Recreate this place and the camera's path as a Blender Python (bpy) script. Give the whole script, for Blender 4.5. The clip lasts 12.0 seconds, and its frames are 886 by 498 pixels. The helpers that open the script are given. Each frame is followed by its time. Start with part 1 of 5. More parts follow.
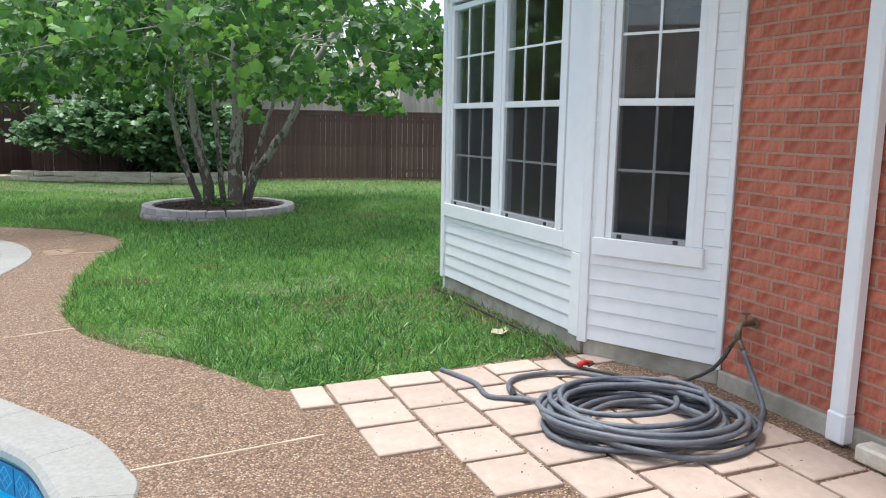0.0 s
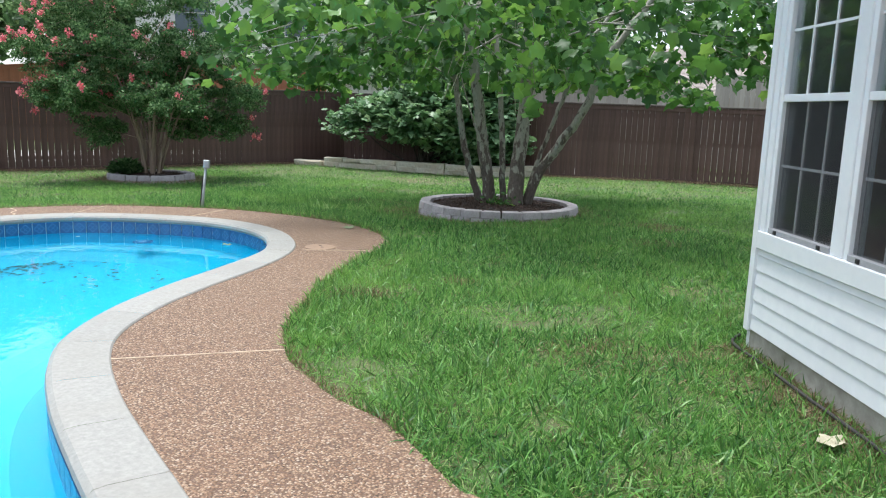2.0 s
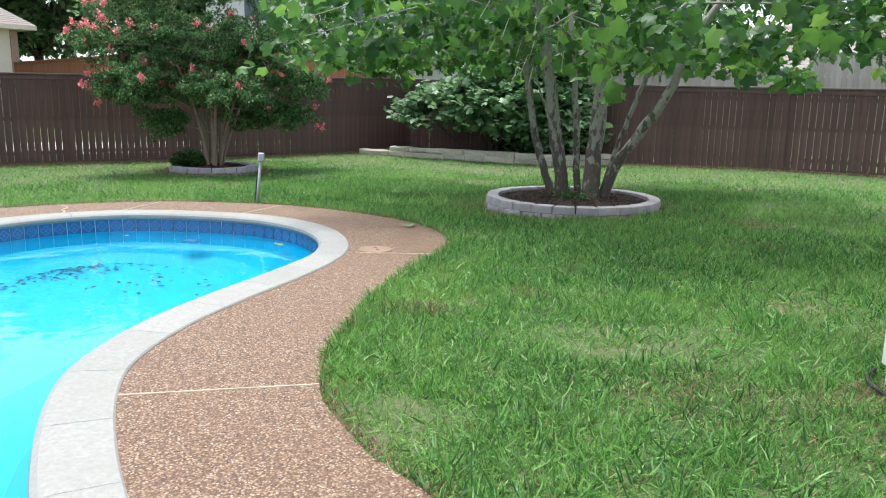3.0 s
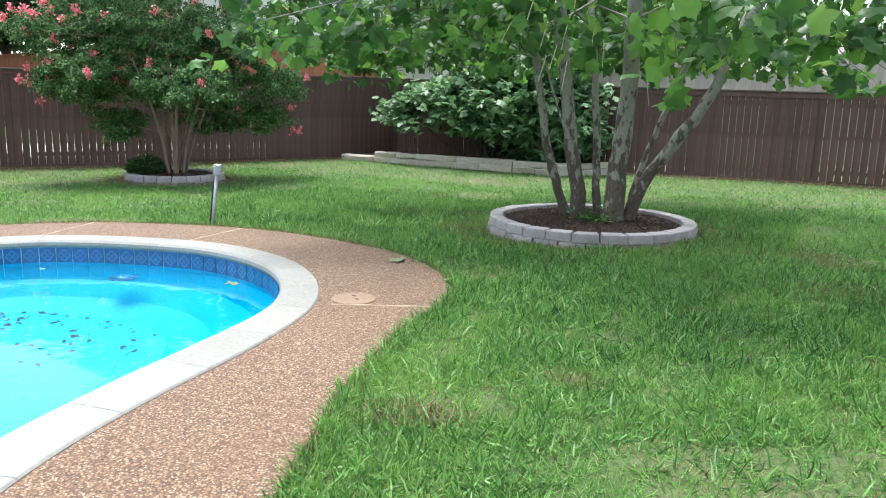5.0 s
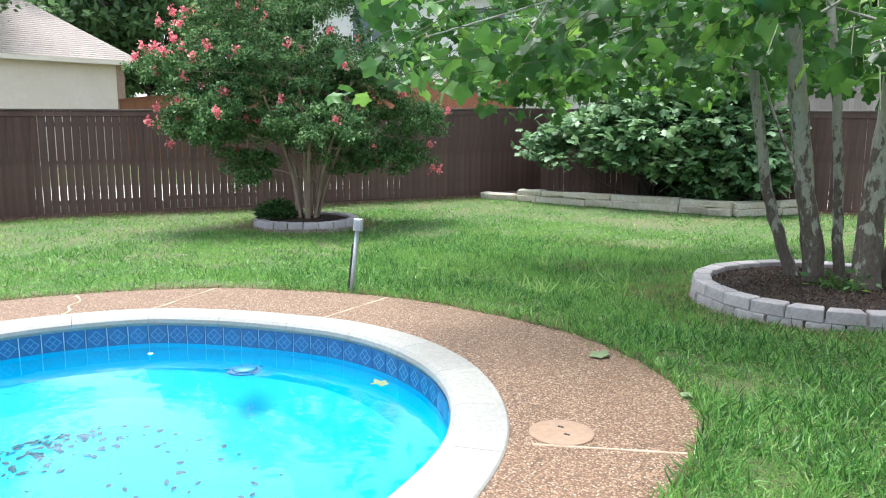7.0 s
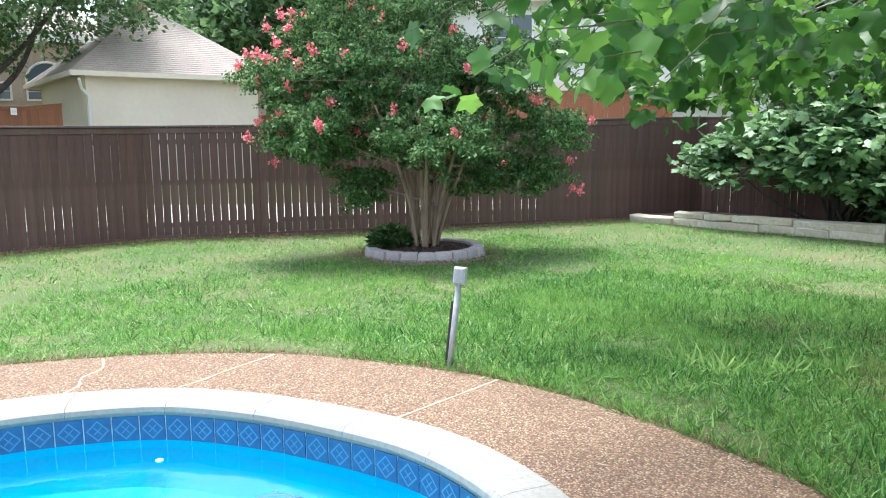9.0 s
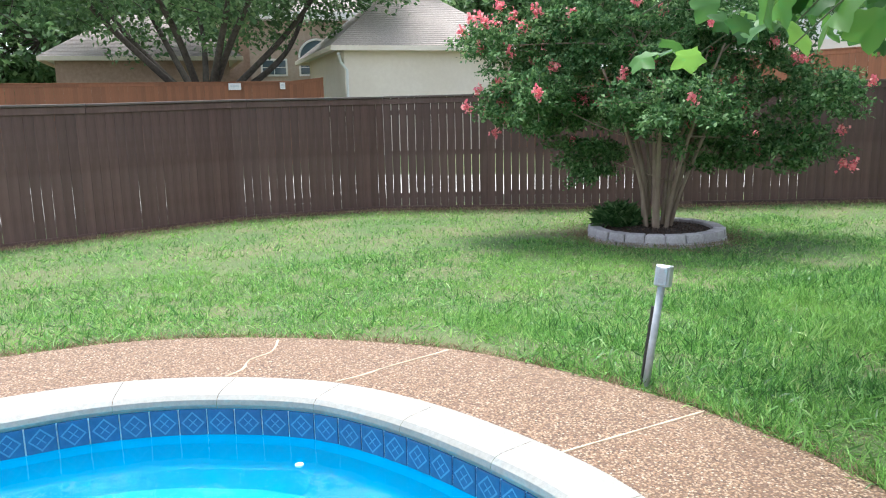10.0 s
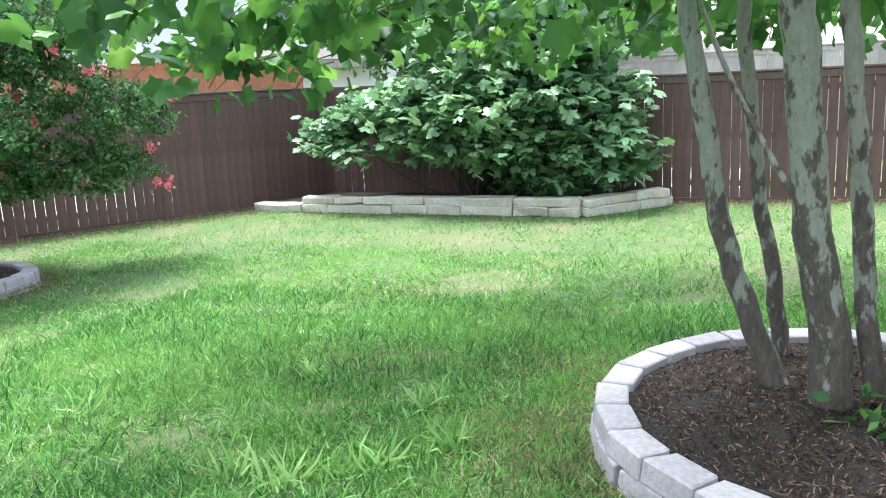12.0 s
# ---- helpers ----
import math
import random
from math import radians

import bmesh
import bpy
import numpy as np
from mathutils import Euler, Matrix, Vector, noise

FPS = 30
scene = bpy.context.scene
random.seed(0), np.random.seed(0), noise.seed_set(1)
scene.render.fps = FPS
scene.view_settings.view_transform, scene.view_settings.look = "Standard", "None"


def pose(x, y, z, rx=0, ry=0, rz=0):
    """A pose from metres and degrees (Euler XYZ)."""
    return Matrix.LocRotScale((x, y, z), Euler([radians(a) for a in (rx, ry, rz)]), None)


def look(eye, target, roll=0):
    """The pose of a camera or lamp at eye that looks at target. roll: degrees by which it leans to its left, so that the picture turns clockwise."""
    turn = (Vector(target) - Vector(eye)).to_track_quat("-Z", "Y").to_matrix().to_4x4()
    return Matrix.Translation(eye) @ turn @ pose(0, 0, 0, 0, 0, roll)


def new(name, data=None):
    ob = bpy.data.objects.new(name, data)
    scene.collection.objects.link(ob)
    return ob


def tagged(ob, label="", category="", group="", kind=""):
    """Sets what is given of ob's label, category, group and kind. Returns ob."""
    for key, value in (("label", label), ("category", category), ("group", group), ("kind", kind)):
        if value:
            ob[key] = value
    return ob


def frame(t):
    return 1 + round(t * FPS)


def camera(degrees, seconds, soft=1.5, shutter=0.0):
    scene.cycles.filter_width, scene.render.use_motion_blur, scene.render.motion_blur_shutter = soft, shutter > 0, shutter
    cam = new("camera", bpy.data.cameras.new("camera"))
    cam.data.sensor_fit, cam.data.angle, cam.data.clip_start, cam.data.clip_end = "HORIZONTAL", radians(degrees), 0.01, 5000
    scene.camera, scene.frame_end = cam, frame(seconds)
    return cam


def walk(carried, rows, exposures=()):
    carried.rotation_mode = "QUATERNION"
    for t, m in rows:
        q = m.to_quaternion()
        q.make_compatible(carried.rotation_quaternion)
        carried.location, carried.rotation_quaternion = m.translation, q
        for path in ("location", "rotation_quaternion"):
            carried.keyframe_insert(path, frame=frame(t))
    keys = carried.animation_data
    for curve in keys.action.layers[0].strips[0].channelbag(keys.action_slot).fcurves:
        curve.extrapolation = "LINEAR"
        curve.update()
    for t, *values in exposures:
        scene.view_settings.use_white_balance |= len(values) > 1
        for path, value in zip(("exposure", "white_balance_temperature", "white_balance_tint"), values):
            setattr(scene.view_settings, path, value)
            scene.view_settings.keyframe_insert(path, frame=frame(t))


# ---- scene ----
cam = camera(59.8, 12.0, soft=1.1)
METRES, EYE, TILT, LEAN, TURN = 10.6, 1.5, 0.0, 0.0, 0.0
ROWS = [
    (0.0, 0.0, 0.0, 0.0, 0.15, -9.32, -0.89),
    (0.5, 0.0038, 0.0306, -0.0012, 8.98, -9.35, -1.37),
    (1.0, 0.0045, 0.065, -0.0019, 15.0, -9.44, -1.65),
    (1.5, 0.0005, 0.1004, -0.0008, 17.93, -9.81, -0.91),
    (2.0, -0.001, 0.139, 0.0003, 22.57, -10.28, -1.91),
    (2.5, -0.0104, 0.1747, 0.0004, 26.32, -11.25, -1.72),
    (3.0, -0.0285, 0.2131, 0.0013, 27.75, -11.43, -1.02),
    (5.0, -0.1188, 0.362, 0.0009, 26.73, -11.34, -1.57),
    (5.5, -0.1529, 0.397, 0.0022, 25.69, -10.23, -0.89),
    (6.0, -0.1838, 0.4282, 0.0035, 29.73, -9.62, -0.77),
    (6.5, -0.219, 0.4557, 0.004, 35.1, -9.43, -0.1),
    (8.5, -0.3299, 0.6037, 0.004, 36.16, -9.0, -0.22),
    (9.0, -0.358, 0.6462, 0.003, 46.21, -8.24, 0.59),
    (9.5, -0.3784, 0.6841, 0.0027, 57.79, -8.51, 1.26),
    (10.0, -0.3973, 0.7212, 0.0017, 64.72, -10.18, 1.28),
    (10.5, -0.409, 0.7633, 0.0018, 57.77, -11.62, 1.44),
    (11.0, -0.4148, 0.7992, 0.0028, 46.5, -10.97, 2.05),
    (11.5, -0.4179, 0.8312, 0.0032, 34.46, -11.12, 3.27),
    (12.0, -0.4050, 0.8652, 0.0036, 21.9, -10.82, 2.6),
]
walk(cam, [(t, pose(0, 0, EYE, TILT, LEAN, TURN) @ pose(METRES * x, METRES * y, METRES * z, 90 + pitch, roll, yaw)) for t, x, y, z, yaw, pitch, roll in ROWS],
     [(0.0, 1.0, 6050, 8), (1.5, 1.0, 6050, 8), (3.0, 1.2, 6050, 8), (6.5, 1.55, 6050, 8), (8.5, 1.8, 6050, 8), (9.5, 1.78, 6000, 8), (10.5, 1.45, 6000, 8), (11.0, 1.75, 5950, 7), (12.0, 2.25, 5800, 7)])

# ---- world, sun, exposure ----
world = bpy.data.worlds.new("sky")
scene.world = world
world.use_nodes = True
_n = world.node_tree.nodes
_sky = _n.new("ShaderNodeTexSky")
_sky.sky_type = "NISHITA"
_sky.sun_disc = False
_sky.sun_elevation, _sky.sun_rotation = radians(76), radians(298)
_sky.air_density, _sky.dust_density, _sky.ozone_density = 1.0, 2.0, 1.0
_hsv = _n.new("ShaderNodeHueSaturation")
_hsv.inputs["Saturation"].default_value = 0.40
world.node_tree.links.new(_sky.outputs[0], _hsv.inputs["Color"])
world.node_tree.links.new(_hsv.outputs[0], _n["Background"].inputs[0])
_n["Background"].inputs[1].default_value = 0.15
_sun = bpy.data.lights.new("sun", "SUN")
_sun.energy, _sun.angle, _sun.color = 2.1, radians(20), (1.0, 0.95, 0.88)
new("sun", _sun).matrix_world = look((-5.7, 3.0, 26.0), (0, 0, 0))

# ---- material builders ----
def nodes_of(name, rough=0.7, metal=0.0, spec=0.5):
    m = bpy.data.materials.new(name)
    m.use_nodes = True
    b = m.node_tree.nodes["Principled BSDF"]
    b.inputs["Roughness"].default_value = rough
    b.inputs["Metallic"].default_value = metal
    b.inputs["Specular IOR Level"].default_value = spec
    return m, m.node_tree, b


def ramp_mix(nt, fac, colours):
    r = nt.nodes.new("ShaderNodeValToRGB")
    e = r.color_ramp.elements
    while len(e) < len(colours):
        e.new(0.5)
    for i, (p, c) in enumerate(colours):
        e[i].position = p
        e[i].color = (*c, 1)
    nt.links.new(fac, r.inputs[0])
    return r.outputs[0]


def noise_of(nt, scale, detail=4, rough=0.6, stretch=None, world_space=False):
    n = nt.nodes.new("ShaderNodeTexNoise")
    n.inputs["Scale"].default_value, n.inputs["Detail"].default_value, n.inputs["Roughness"].default_value = scale, detail, rough
    if world_space:
        src = nt.nodes.new("ShaderNodeNewGeometry").outputs["Position"]
    else:
        src = nt.nodes.new("ShaderNodeTexCoord").outputs["Object"]
    if stretch:
        mp = nt.nodes.new("ShaderNodeMapping")
        mp.inputs["Scale"].default_value = stretch
        nt.links.new(src, mp.inputs[0])
        src = mp.outputs[0]
    nt.links.new(src, n.inputs["Vector"])
    return n.outputs["Fac"]


def mixed(nt, fac, a, b, mode="MIX"):
    m = nt.nodes.new("ShaderNodeMix")
    m.data_type, m.blend_type = "RGBA", mode
    for sock, v in ((m.inputs[0], fac), (m.inputs[6], a), (m.inputs[7], b)):
        if isinstance(v, (int, float)):
            sock.default_value = v
        elif isinstance(v, tuple):
            sock.default_value = (*v, 1)
        else:
            nt.links.new(v, sock)
    return m.outputs[2]


def bumped(nt, b, fac, strength, dist):
    n = nt.nodes.new("ShaderNodeBump")
    n.inputs["Strength"].default_value, n.inputs["Distance"].default_value = strength, dist
    nt.links.new(fac, n.inputs["Height"])
    nt.links.new(n.outputs[0], b.inputs["Normal"])


def surface(name, lo, hi, scale=20, rough=0.7, bump=0.3, dist=0.004, metal=0.0, big=None, stain=(0.1, 0.08, 0.06), amount=0.3, stretch=None, rand=0.0, spec=0.5, world_space=False):
    """A surface in two tones with fine grain, broad stains, and a shift from piece to piece."""
    m, nt, b = nodes_of(name, rough, metal, spec)
    f = noise_of(nt, scale, 6, 0.65, stretch, world_space)
    c = ramp_mix(nt, f, [(0.3, lo), (0.7, hi)])
    if big:
        g = noise_of(nt, big, 3, 0.6, None, world_space)
        gm = nt.nodes.new("ShaderNodeMapRange")
        gm.inputs["From Min"].default_value, gm.inputs["From Max"].default_value = 0.42, 0.72
        gm.inputs["To Max"].default_value = amount
        nt.links.new(g, gm.inputs[0])
        c = mixed(nt, gm.outputs[0], c, stain)
    if rand:
        info = nt.nodes.new("ShaderNodeObjectInfo")
        h = nt.nodes.new("ShaderNodeHueSaturation")
        v = nt.nodes.new("ShaderNodeMapRange")
        v.inputs["To Min"].default_value, v.inputs["To Max"].default_value = 1 - rand, 1 + rand
        nt.links.new(info.outputs["Random"], v.inputs[0])
        nt.links.new(v.outputs[0], h.inputs["Value"])
        nt.links.new(c, h.inputs["Color"])
        c = h.outputs[0]
    nt.links.new(c, b.inputs["Base Color"])
    bumped(nt, b, f, bump, dist)
    return m


def leafy(name, tones, through_light=0.35, rough=0.5, spec=0.4, patch=None):
    """Leaves and blades: each island its own tone, with light passing through."""
    m, nt, b = nodes_of(name, rough, 0, spec)
    geo = nt.nodes.new("ShaderNodeNewGeometry")
    c = ramp_mix(nt, geo.outputs["Random Per Island"], tones)
    if patch:
        f = noise_of(nt, patch[0], 4, 0.6, None, True)
        mr = nt.nodes.new("ShaderNodeMapRange")
        mr.inputs["From Min"].default_value, mr.inputs["From Max"].default_value, mr.inputs["To Max"].default_value = 0.45, 0.7, patch[1]
        nt.links.new(f, mr.inputs[0])
        c = mixed(nt, mr.outputs[0], c, patch[2])
    nt.links.new(c, b.inputs["Base Color"])
    t = nt.nodes.new("ShaderNodeBsdfTranslucent")
    h = nt.nodes.new("ShaderNodeHueSaturation")
    h.inputs["Value"].default_value = 1.4
    h.inputs["Hue"].default_value = 0.485
    nt.links.new(c, h.inputs["Color"])
    nt.links.new(h.outputs[0], t.inputs[0])
    mix = nt.nodes.new("ShaderNodeMixShader")
    mix.inputs[0].default_value = through_light
    nt.links.new(b.outputs[0], mix.inputs[1])
    nt.links.new(t.outputs[0], mix.inputs[2])
    nt.links.new(mix.outputs[0], nt.nodes["Material Output"].inputs[0])
    return m


def pebbled(name):
    """Exposed aggregate: small rounded stones in tan, rust and cream, set in mortar."""
    m, nt, b = nodes_of(name, 0.65)
    v = nt.nodes.new("ShaderNodeTexVoronoi")
    v.inputs["Scale"].default_value = 88
    co = nt.nodes.new("ShaderNodeTexCoord").outputs["Object"]
    nt.links.new(co, v.inputs["Vector"])
    sep = nt.nodes.new("ShaderNodeSeparateColor")
    nt.links.new(v.outputs["Color"], sep.inputs[0])
    c = ramp_mix(nt, sep.outputs[0], [(0.0, (0.05, 0.03, 0.02)), (0.18, (0.18, 0.10, 0.056)), (0.45, (0.29, 0.172, 0.10)), (0.72, (0.375, 0.257, 0.165)), (0.9, (0.42, 0.31, 0.21)), (1.0, (0.53, 0.44, 0.345))])
    edge = ramp_mix(nt, v.outputs["Distance"], [(0.38, (0, 0, 0)), (0.68, (1, 1, 1))])
    c = mixed(nt, edge, c, (0.13, 0.075, 0.045))
    big = noise_of(nt, 1.3, 5, 0.65)
    mr = nt.nodes.new("ShaderNodeMapRange")
    mr.inputs["From Min"].default_value, mr.inputs["From Max"].default_value, mr.inputs["To Max"].default_value = 0.45, 0.75, 0.3
    nt.links.new(big, mr.inputs[0])
    c = mixed(nt, mr.outputs[0], c, (0.20, 0.11, 0.065))
    nt.links.new(c, b.inputs["Base Color"])
    inv = nt.nodes.new("ShaderNodeMath")
    inv.operation = "SUBTRACT"
    inv.inputs[0].default_value = 1
    nt.links.new(v.outputs["Distance"], inv.inputs[1])
    bumped(nt, b, inv.outputs[0], 1.0, 0.008)
    return m


M = {}
M["lawn_soil"] = surface("lawn_soil", (0.04, 0.07, 0.022), (0.12, 0.18, 0.055), 38, 0.95, 0.8, 0.02, big=0.8, stain=(0.20, 0.16, 0.09), amount=0.6, world_space=True)
M["grass"] = leafy("grass_blades", [(0, (0.03, 0.10, 0.024)), (0.4, (0.10, 0.27, 0.058)), (0.85, (0.24, 0.47, 0.12)), (1, (0.42, 0.50, 0.21))], 0.4, 0.55, 0.3, patch=(0.5, 0.6, (0.25, 0.44, 0.10)))
M["coarse"] = leafy("coarse_blades", [(0, (0.022, 0.075, 0.018)), (0.45, (0.075, 0.21, 0.045)), (0.85, (0.20, 0.42, 0.10)), (1, (0.34, 0.50, 0.20))], 0.35, 0.45, 0.45, patch=(0.5, 0.4, (0.22, 0.40, 0.09)))
M["weed"] = leafy("weed_blades", [(0, (0.16, 0.34, 0.08)), (0.6, (0.28, 0.47, 0.14)), (1, (0.42, 0.55, 0.22))], 0.35, 0.5, 0.3)
M["thatch"] = leafy("dry_thatch", [(0, (0.13, 0.085, 0.05)), (0.6, (0.27, 0.20, 0.12)), (1, (0.40, 0.32, 0.20))], 0.15, 0.8, 0.2)
M["deck"] = pebbled("exposed_aggregate")
M["joint"] = surface("mortar_joint", (0.48, 0.36, 0.25), (0.62, 0.49, 0.36), 60, 0.8)
M["coping"] = surface("cast_coping", (0.25, 0.243, 0.222), (0.345, 0.337, 0.308), 40, 0.7, 0.25, 0.003, big=2.2, stain=(0.27, 0.255, 0.22), amount=0.5, rand=0.05, world_space=True)
M["plaster"] = surface("pool_plaster", (0.0, 0.34, 0.53), (0.003, 0.39, 0.59), 3, 0.6, 0.1)
M["paver"] = surface("concrete_paver", (0.43, 0.33, 0.265), (0.52, 0.415, 0.345), 14, 0.8, 0.3, 0.003, big=5, stain=(0.37, 0.27, 0.205), amount=0.4, rand=0.10)
M["brick"] = surface("fired_brick", (0.30, 0.066, 0.037), (0.51, 0.145, 0.084), 24, 0.85, 0.9, 0.007, big=13, stain=(0.58, 0.32, 0.235), amount=0.4, stretch=(1.6, 1, 0.6), rand=0.17)
M["mortar"] = surface("brick_mortar", (0.32, 0.19, 0.135), (0.45, 0.305, 0.235), 40, 0.9, 0.8)
M["siding"] = surface("painted_siding", (0.74, 0.76, 0.78), (0.82, 0.83, 0.84), 8, 0.45, 0.1, 0.002, big=1.5, stain=(0.62, 0.63, 0.63), amount=0.2)
M["trim"] = surface("painted_trim", (0.78, 0.79, 0.81), (0.84, 0.85, 0.86), 10, 0.4, 0.08, 0.002, big=2.5, stain=(0.66, 0.66, 0.65), amount=0.15)
M["foundation"] = surface("foundation_concrete", (0.36, 0.33, 0.28), (0.50, 0.47, 0.40), 15, 0.9, 0.5, 0.005, big=3, stain=(0.14, 0.13, 0.09), amount=0.6)
M["fence"] = surface("stained_picket", (0.068, 0.034, 0.027), (0.122, 0.066, 0.055), 14, 0.6, 0.5, 0.003, big=2, stain=(0.16, 0.098, 0.085), amount=0.45, stretch=(1, 1, 0.06), rand=0.15)
M["cap"] = surface("stained_cap", (0.07, 0.048, 0.040), (0.12, 0.088, 0.075), 14, 0.6, 0.4, 0.003, big=2, stain=(0.17, 0.14, 0.12), amount=0.4, rand=0.1)
M["cedar"] = surface("cedar_boards", (0.19, 0.068, 0.030), (0.28, 0.115, 0.052), 10, 0.7, 0.4, 0.003, big=1.5, stain=(0.15, 0.055, 0.026), amount=0.4, stretch=(1, 1, 0.08), rand=0.15)
M["gray_wood"] = surface("weathered_boards", (0.32, 0.28, 0.25), (0.46, 0.42, 0.38), 10, 0.85, 0.4, 0.003, big=1.5, stain=(0.25, 0.21, 0.18), amount=0.4, stretch=(1, 1, 0.08), rand=0.15)
M["block"] = surface("edging_block", (0.36, 0.325, 0.335), (0.52, 0.475, 0.485), 45, 0.9, 0.8, 0.008, big=7, stain=(0.26, 0.22, 0.20), amount=0.4, rand=0.14)
M["limestone"] = surface("limestone", (0.46, 0.42, 0.34), (0.66, 0.62, 0.53), 18, 0.9, 0.8, 0.015, big=3, stain=(0.42, 0.29, 0.16), amount=0.4, rand=0.12)
M["mulch"] = surface("bark_mulch", (0.016, 0.011, 0.009), (0.055, 0.039, 0.032), 40, 0.95, 1.0, 0.02)
M["mulch_chip"] = leafy("mulch_chip", [(0, (0.022, 0.014, 0.011)), (0.6, (0.075, 0.047, 0.036)), (1, (0.24, 0.17, 0.135))], 0.0, 0.9, 0.2)
M["sycamore_leaf"] = leafy("sycamore_leaf", [(0, (0.030, 0.095, 0.022)), (0.55, (0.055, 0.155, 0.030)), (0.9, (0.10, 0.24, 0.045)), (1, (0.20, 0.36, 0.07))], 0.45, 0.42, 0.5)
M["fig_leaf"] = leafy("fig_leaf", [(0, (0.07, 0.155, 0.065)), (0.6, (0.15, 0.28, 0.12)), (1, (0.29, 0.42, 0.22))], 0.3, 0.45, 0.5)
M["crape_leaf"] = leafy("crape_leaf", [(0, (0.025, 0.075, 0.024)), (0.6, (0.085, 0.19, 0.06)), (1, (0.22, 0.34, 0.15))], 0.3, 0.62, 0.25)
M["oak_leaf"] = leafy("oak_leaf", [(0, (0.045, 0.10, 0.038)), (0.6, (0.10, 0.195, 0.075)), (1, (0.19, 0.29, 0.13))], 0.45, 0.5, 0.4)
M["flower"] = leafy("crape_flower", [(0, (0.62, 0.12, 0.15)), (0.6, (0.80, 0.26, 0.27)), (1, (0.90, 0.48, 0.44))], 0.3, 0.6, 0.2)
M["oak_bark"] = surface("oak_bark", (0.035, 0.028, 0.022), (0.11, 0.09, 0.075), 8, 0.9, 0.9, 0.02)
M["crape_bark"] = surface("crape_bark", (0.20, 0.13, 0.095), (0.36, 0.27, 0.21), 9, 0.7, 0.4, 0.01, big=3, stain=(0.14, 0.09, 0.06), amount=0.5, stretch=(1, 1, 0.2))
M["shingle"] = surface("roof_shingle", (0.27, 0.23, 0.205), (0.42, 0.37, 0.335), 14, 0.9, 0.5, 0.01, big=0.6, stain=(0.22, 0.185, 0.165), amount=0.4)
M["stucco"] = surface("cream_stucco", (0.76, 0.67, 0.56), (0.82, 0.73, 0.62), 6, 0.9, 0.2, 0.004, big=0.5, stain=(0.60, 0.50, 0.38), amount=0.3)
M["taupe"] = surface("taupe_wall", (0.36, 0.28, 0.22), (0.46, 0.37, 0.30), 5, 0.9, 0.2)
M["tan_brick"] = surface("tan_brick", (0.30, 0.20, 0.15), (0.44, 0.31, 0.24), 6, 0.9, 0.3, 0.01)
M["white_wall"] = surface("white_wall", (0.70, 0.69, 0.66), (0.78, 0.77, 0.74), 5, 0.8, 0.1)
M["metal"] = surface("galvanised", (0.38, 0.40, 0.42), (0.55, 0.57, 0.59), 30, 0.55, 0.2, 0.002, metal=0.35, big=9, stain=(0.25, 0.25, 0.24), amount=0.5)
M["grey_box"] = surface("grey_box", (0.42, 0.44, 0.46), (0.55, 0.57, 0.58), 20, 0.5, 0.1, 0.001, metal=0.2)
M["rubber"] = surface("hose_rubber", (0.085, 0.095, 0.115), (0.14, 0.15, 0.175), 35, 0.5, 0.2, 0.001, big=4, stain=(0.22, 0.22, 0.23), amount=0.3)
M["black"] = surface("black_plastic", (0.012, 0.012, 0.013), (0.03, 0.03, 0.03), 30, 0.5)
M["red"] = surface("red_plastic", (0.40, 0.02, 0.02), (0.55, 0.04, 0.03), 30, 0.4)
M["brass"] = surface("weathered_brass", (0.16, 0.13, 0.09), (0.30, 0.25, 0.18), 40, 0.5, 0.3, 0.002, metal=0.7)
M["sunk_leaf"] = surface("sunk_leaf", (0.02, 0.06, 0.08), (0.05, 0.11, 0.12), 20, 0.8)
M["drain_blue"] = surface("drain_blue", (0.01, 0.10, 0.22), (0.02, 0.15, 0.30), 20, 0.6)
M["float_blue"] = surface("float_plastic", (0.012, 0.13, 0.28), (0.02, 0.18, 0.34), 30, 0.4, 0.1)
M["lid"] = surface("tan_lid", (0.255, 0.165, 0.107), (0.325, 0.22, 0.148), 25, 0.7)
# near-black base colour stands in for the shade inside the rooms
M["interior"] = surface("painted_dim_room", (0.05, 0.05, 0.055), (0.08, 0.08, 0.085), 2, 0.9)
M["sash"] = surface("grey_sash", (0.32, 0.32, 0.33), (0.40, 0.40, 0.41), 20, 0.5)
M["dark_pipe"] = surface("dark_hose", (0.02, 0.018, 0.016), (0.05, 0.045, 0.04), 30, 0.6)
M["green_twig"] = surface("green_twig", (0.06, 0.075, 0.03), (0.12, 0.13, 0.06), 30, 0.7)
M["concrete"] = surface("alley_concrete", (0.48, 0.46, 0.42), (0.58, 0.56, 0.52), 5, 0.9, 0.2)


